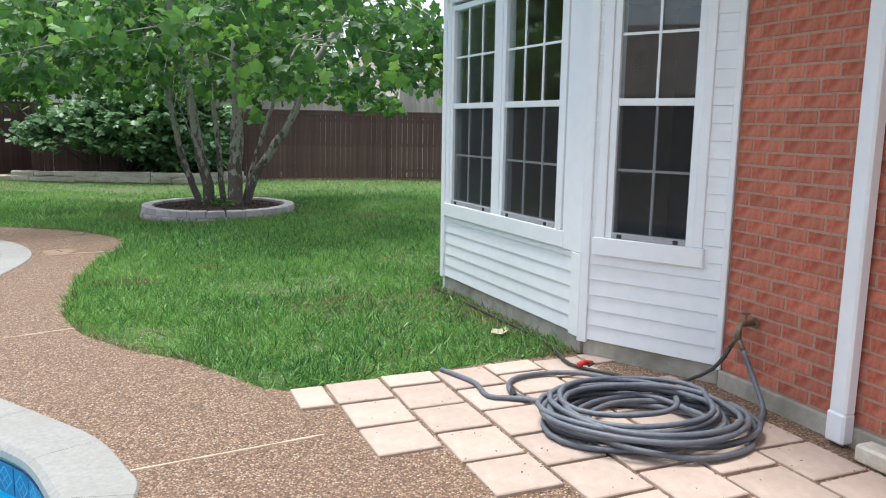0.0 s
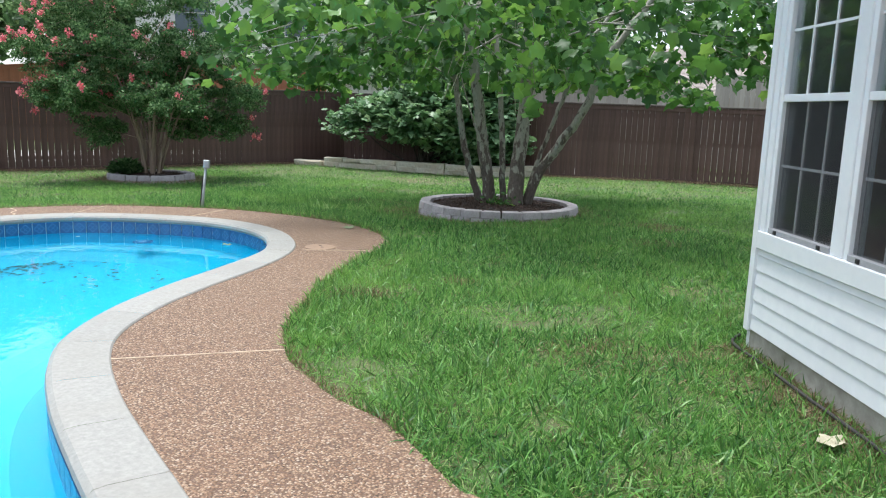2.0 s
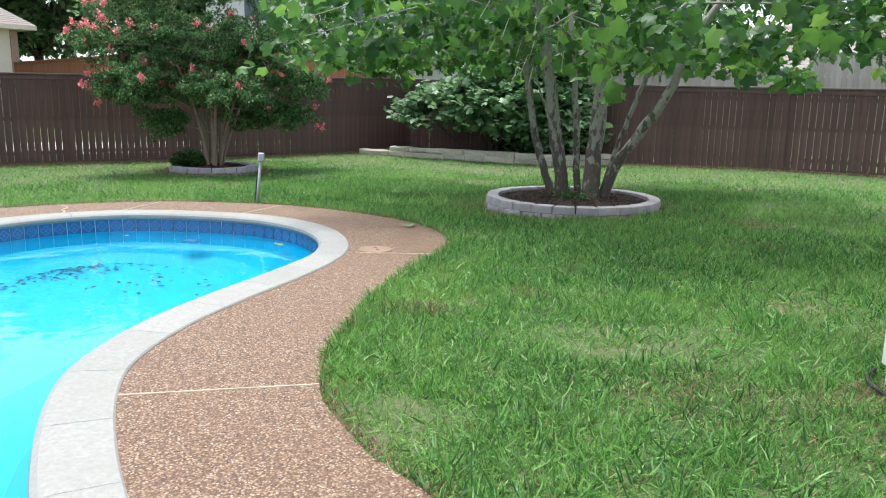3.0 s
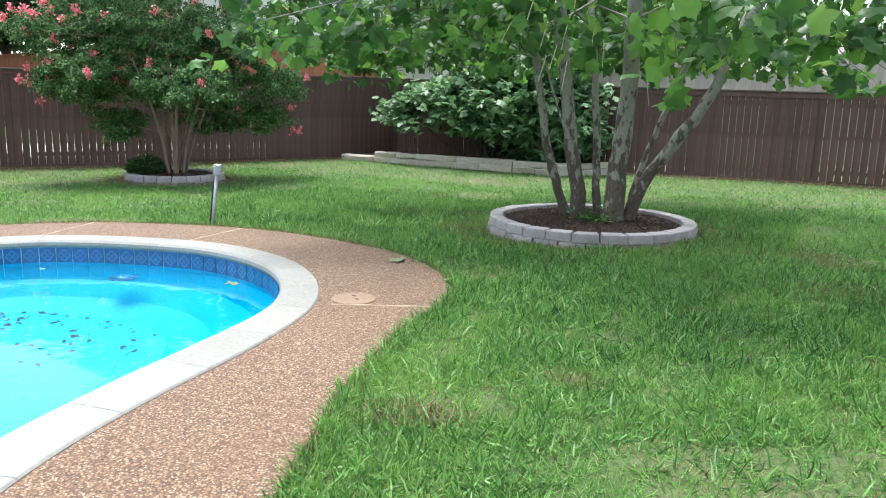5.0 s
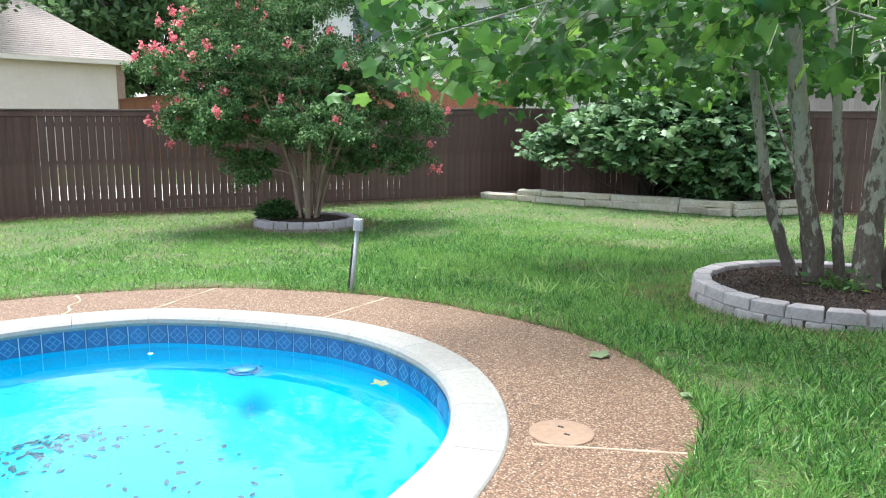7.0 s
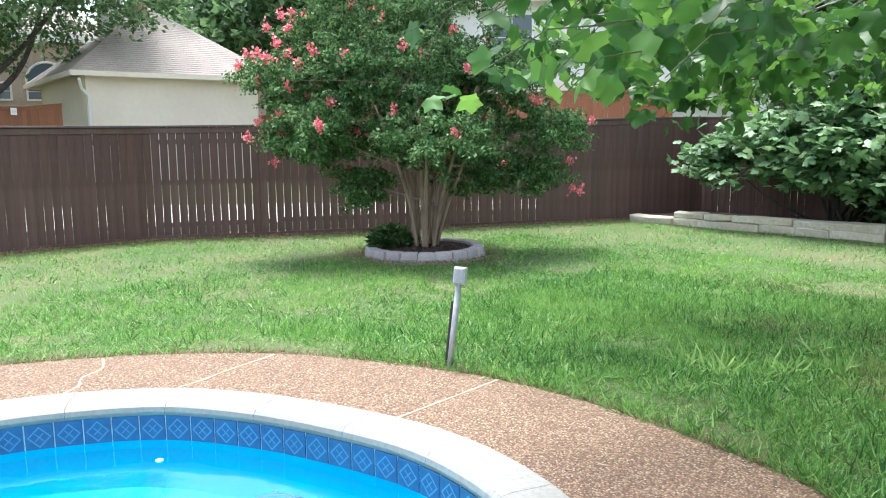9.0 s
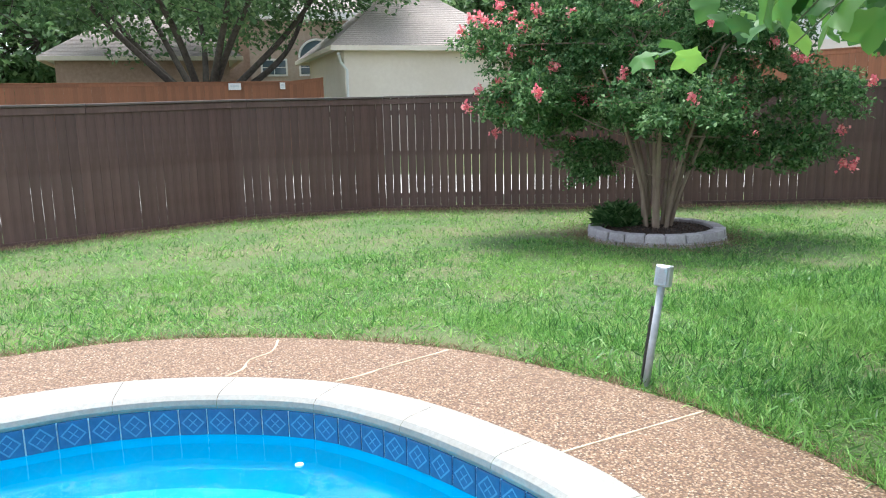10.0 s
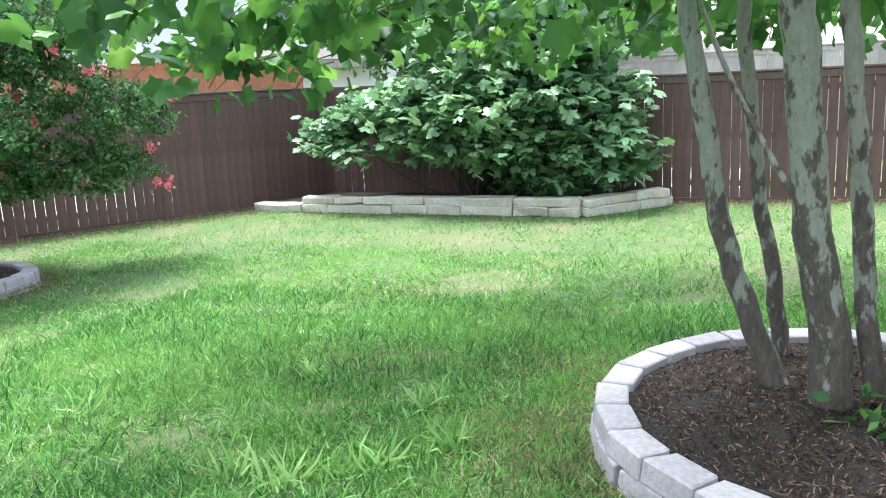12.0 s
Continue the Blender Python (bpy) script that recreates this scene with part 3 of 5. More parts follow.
def facing(p, d):
    """Local frame of a wall: x along it, y into the house, z up."""
    m = Matrix.Identity(4)
    m.col[0] = (d.x, d.y, 0, 0)
    m.col[1] = (-d.y, d.x, 0, 0)
    m.col[3] = (p.x, p.y, 0, 1)
    return m


def span(x0, x1, y0, y1, z0, z1, bevel=0.0, bm=None):
    return box((x1 - x0, y1 - y0, z1 - z0), ((x0 + x1) / 2, (y0 + y1) / 2, (z0 + z1) / 2), bevel, None, bm)


def set_in(ob, m):
    ob.matrix_basis = m
    return ob


def lap(wall, x0, x1, z, h=0.1):
    """One lap board: thin at its head, thick at its foot."""
    bm = bmesh.new()
    v = [bm.verts.new(p) for x in (x0, x1) for p in ((x, -0.005, z + h + 0.012), (x, -0.015, z + 0.002), (x, -0.0135, z), (x, 0, z), (x, 0, z + h + 0.012))]
    for k in range(5):
        bm.faces.new((v[k], v[(k + 1) % 5], v[5 + (k + 1) % 5], v[5 + k]))
    bm.faces.new(v[4::-1])
    bm.faces.new(v[5:])
    part("siding_board", bm, "siding", wall)


def window_unit(name, m, x0, x1, z0, zm, z1, cols):
    """A double-hung window with muntins, set in its opening; screen over the lower sash."""
    w = tagged(set_in(new(name), m), "white double hung window with grid bars and a dark screen", "window", kind="structure")
    t = 0.045
    fr = span(x0, x0 + t, -0.012, 0.07, z0, z1, 0.003)
    span(x1 - t, x1, -0.012, 0.07, z0, z1, 0.003, fr)
    span(x0 + t, x1 - t, -0.010, 0.07, z1 - t, z1, 0.003, fr)
    part("window_frame", fr, "trim", w)
    part("meeting_rail", span(x0 + t, x1 - t, -0.008, 0.05, zm - 0.022, zm + 0.022, 0.003), "trim", w)
    part("window_sill", span(x0 + t, x1 - t, -0.02, 0.06, z0, z0 + 0.035, 0.003), "sash", w, "grey lower sash rail")
    g = t
    for za, zb, y in ((z0 + 0.035, zm - 0.022, 0.035), (zm + 0.022, z1 - t, 0.018)):
        part("pane", span(x0 + g, x1 - g, y, y + 0.005, za, zb), "glass", w).visible_shadow = False
        for c in range(1, cols):
            x = x0 + g + (x1 - x0 - 2 * g) * c / cols
            part("muntin", span(x - 0.008, x + 0.008, y - 0.010, y - 0.001, za, zb), "trim", w)
        zc = (za + zb) / 2
        part("muntin", span(x0 + g, x1 - g, y - 0.008, y + -0.002, zc - 0.008, zc + 0.008), "trim", w)
    part("insect_screen", span(x0 + g, x1 - g, 0.012, 0.014, z0 + 0.036, zm - 0.023), "screen", w, "dark insect screen")
    for k in (0.18, 0.82):
        x = x0 + (x1 - x0) * k
        part("latch", span(x - 0.015, x + 0.015, -0.03, -0.018, z0 + 0.005, z0 + 0.03, 0.003), "black", w)
    return w


def build_house():
    top = 2.75
    dA, dB = (HB - HA).normalized(), (HC - HB).normalized()
    LA, LB = (HB - HA).length, (HC - HB).length
    mA, mB, mC = facing(HA, dA), facing(HB, dB), facing(HC, DC)

    def bay(name, m, L, openings, x_in0, x_in1):
        w = tagged(set_in(new(name), m), "white painted lap siding wall of a bay", "wall", kind="structure")
        core = bmesh.new()
        z0, zs, zt = 0.14, 0.75, 2.50
        span(0, L, 0.0, 0.1, z0, zs, 0, core)
        span(0, L, 0.0, 0.1, zt, top, 0, core)
        cuts = [0.0] + [v for o in openings for v in o] + [L]
        for a, b in zip(cuts[::2], cuts[1::2]):
            span(a, b, 0.0, 0.1, zs, zt, 0, core)
        part("sheathing", core, "siding", w)
        f = bmesh.new()
        span(0.02, L - 0.02, 0.012, 0.14, -0.25, 0.138, 0.006, f)
        part("foundation", f, "foundation", w, "stained concrete foundation edge")
        return w

    wa = bay("wall_bay_front", mA, LA, [(0.14, 0.955), (1.045, 1.885)], 0, 0)
    z = 0.14
    while z < 0.66:
        lap(wa, 0.07, LA - 0.10, z, min(0.1, 0.672 - z))
        z += 0.1
    for x0, x1, z0, z1, y in ((0.0, 0.07, 0.125, top, -0.03), (LA - 0.22, LA + 0.012, 0.68, top, -0.026), (LA - 0.10, LA + 0.013, 0.125, 0.678, -0.03), (0.955, 1.045, 0.80, 2.5, -0.02), (0.07, 0.14, 0.80, 2.5, -0.02), (1.885, LA - 0.232, 0.80, 2.5, -0.034)):
        part("trim_board", span(x0, x1, y, 0.0, z0, z1, 0.004), "trim", wa)
    part("sill_board", span(0.072, LA - 0.20, -0.034, 0.0, 0.685, 0.80, 0.005), "trim", wa)
    window_unit("window_1", mA, 0.14, 0.955, 0.80, 1.64, 2.47, 3)
    window_unit("window_2", mA, 1.045, 1.885, 0.80, 1.64, 2.47, 3)

    wb = bay("wall_bay_side", mB, LB, [(0.15, 0.715)], 0, 0)
    z = 0.12
    while z < 2.7:
        if z < 0.65:
            lap(wb, 0.055, LB - 0.035, z)
        else:
            lap(wb, 0.055, 0.088, z)
            lap(wb, 0.775, LB - 0.035, z)
        z += 0.1
    for x0, x1, z0, z1, y in ((-0.012, 0.055, 0.10, top, -0.028), (LB - 0.035, LB, 0.10, top, -0.03), (0.088, 0.15, 0.80, 2.5, -0.024), (0.715, 0.775, 0.80, 2.5, -0.024)):
        part("trim_board", span(x0, x1, y, 0.0, z0, z1, 0.004), "trim", wb)
    part("sill_board", span(0.075, 0.79, -0.036, 0.0, 0.685, 0.80, 0.005), "trim", wb)
    window_unit("window_3", mB, 0.15, 0.715, 0.80, 1.64, 2.47, 2)

    # brick wall with its footing
    wc = tagged(set_in(new("wall_brick", mesh_from(span(0.0, 8.0, 0.0, 0.15, -0.2, top), "wall_brick")), mC), "red brick wall with grey mortar", "wall", kind="structure")
    wc.data.materials.append(M["mortar"])
    part("foundation", span(0.0, 8.0, -0.03, 0.0, -0.25, 0.10, 0.006), "foundation", wc, "stained concrete footing")
    brick = mesh_from(box((0.196, 0.03, 0.062), bevel=0.003), "brick")
    half = mesh_from(box((0.094, 0.03, 0.062), bevel=0.003), "brick_half")
    for me in (brick, half):
        me.materials.append(M["brick"])
    rng = random.Random(4)
    row = 0
    z = 0.14
    while z < 2.6:
        x = 0.012
        if row % 2:
            piece("brick", half, wc, pose(x + 0.047, 0.0115, z))
            x += 0.104
        while x < 1.9:
            piece("brick", brick, wc, pose(x + 0.098 + rng.uniform(-0.004, 0.004), 0.0115 + rng.uniform(-0.002, 0.002), z + rng.uniform(-0.0025, 0.0025), 0, rng.uniform(-0.5, 0.5), rng.uniform(-0.6, 0.6)))
            x += 0.206
        z += 0.0745
        row += 1
    # plain closing walls, floor and roof
    far = HA + Vector((0.49, 0.83))
    mD = facing(far, (HA - far).normalized())
    wd = tagged(set_in(new("wall_bay_far", mesh_from(span(0, (HA - far).length - 0.004, 0.0, 0.1, -0.2, top), "wall_bay_far")), mD), "white painted end wall of the bay", "wall", kind="structure")
    wd.data.materials.append(M["siding"])
    back = mC
    for name, x0, x1, y0, y1 in (("wall_north", -3.75, -3.6, 0.0, 7.0), ("wall_east", -3.6, 8.0, 6.85, 7.0), ("wall_south", 7.85, 8.0, 0.16, 6.84)):
        w = tagged(set_in(new(name, mesh_from(span(x0, x1, y0, y1, -0.2, top), name)), back), "plain brick house wall", "wall", kind="structure")
        w.data.materials.append(M["tan_brick"])
    # room floor and inner wall: indoor dimness is put into their colour
    fl = tagged(set_in(new("floor", mesh_from(span(-3.59, 7.84, 0.16, 6.84, -0.1, 0.1), "floor")), back), "room floor coloured near-black to read as dim", "floor", kind="structure")
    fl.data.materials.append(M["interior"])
    rm = tagged(set_in(new("wall_inner", mesh_from(span(-3.59, 7.84, 2.4, 2.5, 0.101, top - 0.01), "wall_inner")), back), "inner room wall coloured near-black to read as dim", "wall", kind="structure")
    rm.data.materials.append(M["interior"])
    roof = bmesh.new()
    span(-4.1, 8.3, -0.85, 7.4, top + 0.004, top + 0.14, 0.0, roof)
    r = tagged(set_in(new("ceiling", mesh_from(roof, "ceiling")), back), "white soffit and roof deck of the house", "ceiling", kind="structure")
    r.data.materials.append(M["trim"])

    # downspout
    ds = tagged(set_in(new("downspout"), mC @ pose(0.87, 0, 0)), "white square metal downspout strapped to the brick", "downspout")
    part("pipe", span(-0.048, 0.048, -0.092, -0.018, 0.16, 2.70, 0.012), "trim", ds)
    part("boot", span(-0.053, 0.053, -0.10, -0.022, 0.015, 0.17, 0.012), "siding", ds, "chipped white drain boot")
    for zz in (2.45,):
        part("strap", span(-0.075, 0.075, -0.099, -0.018, zz, zz + 0.03, 0.002), "trim", ds)
    # hose bib
    sp = tagged(set_in(new("hose_bib"), mC @ pose(0.24, -0.012, 0.44)), "weathered brass outdoor tap with a splitter", "tap")
    body = tube([(0, 0.0, 0), (0, -0.10, 0.0), (0, -0.115, -0.03), (0, -0.115, -0.09)], [0.016, 0.016, 0.018, 0.02], 10)
    part("body", body, "brass", sp, smooth=True)
    part("flange", tube([(0, 0.0, 0), (0, -0.012, 0)], [0.03, 0.028], 12), "brass", sp)
    part("handle", tube([(0, -0.07, 0.02), (0, -0.07, 0.05), (0, -0.07, 0.06)], [0.008, 0.008, 0.028], 10), "brass", sp)
    part("splitter", tube([(-0.045, -0.115, -0.13), (-0.02, -0.115, -0.09), (0.02, -0.115, -0.09), (0.045, -0.115, -0.13)], 0.014, 8), "brass", sp, smooth=True)


build_house()


# ---- fences ----
def build_fence(name, label, nodes, mats, pitch, gap, gap_zone=None, seed=1, cap=True, group=""):
    """Pickets on rails between nodes of (x, y, base, top): boards face the yard, rails and posts behind."""
    f = thing(name, label, "fence", group=group)
    rng = random.Random(seed)
    board_mesh = {}
    dist = 0.0
    for (x0, y0, b0, t0), (x1, y1, b1, t1) in zip(nodes, nodes[1:]):
        L = math.hypot(x1 - x0, y1 - y0)
        ang = math.degrees(math.atan2(y1 - y0, x1 - x0))
        m = pose(x0, y0, 0, 0, 0, ang)
        n = max(1, round(L / pitch))
        for k in range(n):
            s = (k + 0.5) / n
            b, t = b0 + (b1 - b0) * s, t0 + (t1 - t0) * s
            d = dist + s * L
            g = rng.choice((0.002, 0.003, 0.004, gap, gap * 1.4)) if not (gap_zone and gap_zone[0] < d < gap_zone[1]) else rng.choice((0.003, 0.006, 0.009, 0.012, 0.014))
            w = round(L / n - g, 3)
            h = round(t - b - 0.05, 2)
            key = (w, h)
            if key not in board_mesh:
                bm = bmesh.new()
                bmesh.ops.create_cube(bm, size=1.0)
                bmesh.ops.scale(bm, vec=(w, 0.016, h), verts=bm.verts[:])
                me = mesh_from(bm, "picket")
                me.materials.append(M[mats[0]])
                board_mesh[key] = me
            piece("picket", board_mesh[key], f, m @ pose(s * L, rng.uniform(-0.002, 0.002), b + h / 2 + 0.03, 0, rng.uniform(-0.18, 0.18), 0))
        slope = -math.degrees(math.atan2(t1 - t0, L))
        for frac in (0.12, 0.5, 0.86):
            zc = (b0 + b1) / 2 + frac * ((t0 + t1) - (b0 + b1)) / 2
            set_in(part("rail", box((L - 0.01, 0.04, 0.09), bevel=0.004), mats[0], f), m @ pose(L / 2, -0.032, zc, 0, slope, 0))
        for k in range(int(L / 2.4) + 1):
            s = k * 2.4 + 0.3
            if s < L:
                zz = t0 + (t1 - t0) * s / L
                bb = b0 + (b1 - b0) * s / L
                set_in(part("post", box((0.06, 0.06, zz - bb + 0.1), bevel=0.004), mats[0], f), m @ pose(s, -0.085, (zz + bb) / 2 - 0.06))
        if cap:
            k = 0.0
            while k < L - 0.05:
                e = min(k + 2.44, L)
                s = (k + e) / 2 / L
                zz = t0 + (t1 - t0) * s
                set_in(part("cap_board", box((e - k - 0.003, 0.15, 0.036), bevel=0.004), mats[1], f), m @ pose((k + e) / 2, -0.02, zz - 0.01, 0, slope + rng.uniform(-0.1, 0.1), 0))
                set_in(part("trim_board", box((e - k - 0.003, 0.018, 0.10), bevel=0.003), mats[0], f), m @ pose((k + e) / 2, 0.021, zz - 0.085, 0, slope, 0))
                set_in(part("kick_board", box((e - k - 0.004, 0.02, 0.14), bevel=0.003), mats[0], f), m @ pose((k + e) / 2, 0.006, b0 + (b1 - b0) * s - 0.02, 0, -math.degrees(math.atan2(b1 - b0, L)), 0))
                k = e
        dist += L
    return f


def base(x, y, top):
    return (x, y, gz(x, y) + 0.03, top)


build_fence("wooden_fence", "dark brown stained picket fence with a cap board", [base(-11.8, 22.1, 1.90), base(-12.55, 20.51, 1.888), base(-13.14, 19.33, 1.85), base(-16.53, 14.66, 1.80), base(-17.58, 12.75, 1.787), base(-17.70, 10.05, 1.774), base(-16.76, 7.79, 1.725), base(-15.6, 4.6, 1.70), base(-14.6, -2.0, 1.70)], ("fence", "cap"), 0.143, 0.006, (8.0, 11.1), 5, group="yard fences")
build_fence("wooden_fence", "dark brown stained picket fence with narrow bright gaps", [base(2.5, 21.05, 1.75), base(-1.3, 21.1, 1.76), base(-5.5, 21.5, 1.79), base(-12.0, 22.16, 1.90)], ("fence", "cap"), 0.143, 0.010, None, 6, group="yard fences")
build_fence("cedar_fence", "orange cedar board fence of a neighbour", [(-34.1, 16.6, -0.3, 2.9), (-33.9, 15.2, -0.3, 2.75), (-33.0, -4.0, -0.3, 2.65)], ("cedar", "cedar"), 0.145, 0.002, None, 7)
build_fence("cedar_fence", "reddish cedar board fence of a neighbour", [(-14.9, 26.2, -0.2, 2.85), (-15.4, 26.4, -0.2, 2.87), (-23.0, 22.6, -0.2, 2.75), (-32.8, 24.0, -0.3, 2.5)], ("cedar", "cedar"), 0.145, 0.002, None, 8)
build_fence("grey_fence", "weathered grey board fence behind the yard", [(-1.7, 28.0, -0.2, 2.38), (-9.0, 28.6, -0.2, 2.38)], ("gray_wood", "gray_wood"), 0.145, 0.003, None, 9)
build_fence("grey_fence", "tall weathered tan board fence behind the yard", [(6.0, 27.0, -0.2, 2.85), (-1.6, 27.4, -0.2, 2.85)], ("gray_wood", "gray_wood"), 0.145, 0.003, None, 10, cap=False)


# ---- planting rings ----
def block_ring(name, label, cx, cy, r, count, h, rows=2, squash=1.0, sunk=0.0):
    ring = thing(name, label, "tree ring", (cx, cy, gz(cx, cy) - sunk))
    w = 2 * math.pi * r / count
    bm = bmesh.new()
    dx0, dx1, dy = w * 0.486 * (r + 0.085) / r, w * 0.45 * (r - 0.085) / r, 0.085
    v = [bm.verts.new(p) for p in ((-dx0, -dy, 0), (dx0, -dy, 0), (dx1, dy, 0), (-dx1, dy, 0), (-dx0 * 0.96, -dy + 0.012, h), (dx0 * 0.96, -dy + 0.012, h), (dx1 * 0.97, dy, h), (-dx1 * 0.97, dy, h))]
    for q in ((3, 2, 1, 0), (4, 5, 6, 7), (0, 1, 5, 4), (1, 2, 6, 5), (2, 3, 7, 6), (3, 0, 4, 7)):
        bm.faces.new([v[i] for i in q])
    bmesh.ops.bevel(bm, geom=bm.edges[:], offset=0.008, segments=1, affect="EDGES")
    me = mesh_from(bm, "edging_block")
    me.materials.append(M["block"])
    rng = random.Random(count)
    for j in range(rows):
        for k in range(count):
            a = 2 * math.pi * (k + 0.5 * j) / count
            rr = r - 0.012 * j + rng.uniform(-0.012, 0.012)
            piece("edging_block", me, ring, pose(rr * math.cos(a), rr * math.sin(a) * squash, j * h - 0.03, rng.uniform(-1.5, 1.5), rng.uniform(-1.2, 1.2), math.degrees(a) + 90 + rng.uniform(-3, 3)))
    bed = bmesh.new()
    g = np.random.default_rng(count)
    top = rows * h - 0.09
    last = None
    for q in np.linspace(0, r - 0.05, 9):
        cur = [bed.verts.new((q * math.cos(a), q * math.sin(a) * squash, top + 0.05 * (1 - (q / r) ** 2) + g.normal(0, 0.008))) for a in np.linspace(0, 2 * math.pi, 40, endpoint=False)]
        if last:
            for k in range(40):
                bed.faces.new((last[k], cur[k], cur[(k + 1) % 40], last[(k + 1) % 40]))
        last = cur
    bmesh.ops.remove_doubles(bed, verts=bed.verts[:], dist=0.0005)
    part("mulch", bed, "mulch", ring, "dark shredded bark mulch", smooth=True)
    n = int(9000 * r * r)
    a, q = g.uniform(0, 2 * np.pi, n), (r - 0.12) * np.sqrt(g.uniform(0, 1, n))
    locs = np.stack([q * np.cos(a), q * np.sin(a) * squash, top + 0.05 * (1 - (q / r) ** 2) + 0.008], 1)
    scatter("mulch_chips", [(-0.05, -0.5, 0), (0.12, -0.4, 0.05), (0.04, 0.5, 0.02), (-0.1, 0.35, 0.1)], [(0, 1, 2), (0, 2, 3)], poses(g, locs, 0.026, 0.5, 0.6), "mulch_chip", ring, "loose bark chips")
    return ring


TREE = (-3.78, 12.92)
block_ring("tree_ring", "grey concrete edging blocks round a mulch bed", *TREE, 1.16, 26, 0.105)
CRAPE = (-12.3, 14.6)
block_ring("tree_ring", "small ring of grey edging blocks round a mulch bed", *CRAPE, 0.82, 22, 0.105, sunk=0.015)


# ---- sycamore ----
def tuft(name, label, parent, rng, centre, n, leaf, size, spread, material):
    locs = rng.normal(0, 1, (n, 3)) * spread + centre
    locs[:, 2] = np.maximum(locs[:, 2], centre[2] - spread[2])
    return scatter(name, *leaf, poses(rng, locs, size, 0.6), material, parent, label)


def build_sycamore():
    cx, cy = TREE
    z0 = gz(cx, cy)
    tree = thing("sycamore_tree", "multi-stemmed sycamore with flaking bark and broad green leaves", "tree", (cx, cy, z0))
    rng = np.random.default_rng(21)
    stems = [  # foot, bends and tip of every stem, then its radius at the foot and at the tip
        ([(-0.36, 0.21, 0.05), (-0.55, 0.23, 0.58), (-0.67, 0.19, 0.98), (-0.80, 0.12, 1.78), (-0.95, 0.08, 2.6), (-1.4, -0.6, 3.7)], 0.060, 0.030),
        ([(-0.15, 0.02, 0.05), (-0.20, 0.0, 0.58), (-0.27, -0.05, 0.98), (-0.36, -0.16, 1.78), (-0.45, -0.34, 2.6), (-0.5, -0.9, 4.2)], 0.092, 0.046),
        ([(0.05, 0.14, 0.05), (-0.02, 0.20, 0.58), (-0.05, 0.24, 0.98), (-0.12, 0.27, 1.78), (-0.24, 0.28, 2.6), (-0.6, 0.9, 4.2)], 0.050, 0.028),
        ([(0.27, 0.0, 0.05), (0.26, 0.08, 0.58), (0.27, 0.12, 0.98), (0.32, 0.10, 1.78), (0.36, 0.0, 2.6), (0.3, 0.3, 5.0)], 0.118, 0.058),
        ([(0.36, 0.30, 0.05), (0.42, 0.40, 0.58), (0.52, 0.48, 0.98), (0.80, 0.52, 1.78), (1.14, 0.50, 2.6), (1.8, 1.3, 3.8)], 0.040, 0.024),
        ([(0.38, 0.16, 0.05), (0.53, 0.17, 0.55), (0.80, 0.14, 0.98), (1.07, 0.14, 1.38), (1.28, 0.20, 1.78), (1.46, 0.45, 2.4), (2.2, 0.9, 3.6)], 0.078, 0.040),
        ([(-0.34, 0.76, 0.05), (-0.41, 0.73, 0.58), (-0.48, 0.73, 0.98), (-0.58, 0.62, 1.78), (-0.63, 0.45, 2.6), (-0.9, 1.2, 4.2)], 0.044, 0.026),
    ]
    tops = []
    for pts, r0, r1 in stems:
        q = curve_points(pts, 0.12)
        q[1:-1] += rng.normal(0, 0.006, (len(q) - 2, 3))
        rad = np.linspace(r0, r1, len(q)) * (1 + 0.28 * np.exp(-np.linspace(0, 1, len(q)) * 22))
        rad *= 1 + rng.normal(0, 0.03, len(q))
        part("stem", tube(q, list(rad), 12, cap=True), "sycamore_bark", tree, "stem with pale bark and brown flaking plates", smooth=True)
        tops.append(q)
    q = curve_points([(-0.24, -0.08, 0.95), (-0.48, 0.10, 1.35), (-0.72, 0.26, 1.85), (-0.9, 0.3, 2.4)], 0.1)
    part("branch", tube(q, list(np.linspace(0.018, 0.009, len(q))), 8), "sycamore_bark", tree, smooth=True)
    # foliage: drooping twigs all round, lowest towards the pool
    clusters = []
    for _ in range(560):
        a = rng.uniform(0, 2 * math.pi)
        r = 4.35 * math.sqrt(rng.uniform(0.02, 1))
        x, y = r * math.cos(a), r * math.sin(a)
        if x < -3.0 and y < -1.9:
            continue
        if x > 0.8 and rng.uniform() < 0.3:
            continue
        fringe = max(0.0, min(1.0, (r - 2.6) / 1.2)) * max(0.0, -math.sin(a + 0.15))
        low = 2.28 - 0.36 * fringe + 0.34 * noise.noise(Vector((x * 0.7, y * 0.7, 3.1))) - 0.30 * max(0, (r - 2.4) / 2.0) * (y > 0)
        high = 4.3 - 0.06 * r * r
        z = low + max(0.3, high - low) * rng.uniform(0, 1) ** 1.7
        if math.hypot(x + 0.6, y + 3.9) < 1.15 and z < 2.5:
            continue
        clusters.append((x, y, z))
    clusters += [(-0.9, 0.5, 2.15), (-0.2, 0.9, 2.2), (0.5, 0.9, 2.25), (0.9, 0.2, 2.2), (0.1, -0.5, 2.3), (-1.2, -0.1, 2.25), (0.3, 1.6, 2.1), (1.2, 1.4, 2.1), (-0.5, 0.1, 2.4), (0.6, -0.1, 2.45)]
    bm = bmesh.new()
    locs, twig = [], bmesh.new()
    for k, c in enumerate(clusters):
        q = tops[k % len(tops)]
        c = np.array(c)
        if k % 8 == 0:
            st = q[np.argmin(np.linalg.norm(q - c, axis=1))] if rng.uniform() < 0.4 else q[rng.integers(len(q) // 2, len(q))]
            if st[2] > 1.7:
                limbs(rng, st, [c + (0, 0, 0.12)], 0.018, bm, 0.25, 5)
        out = np.array([c[0], c[1], 0.0])
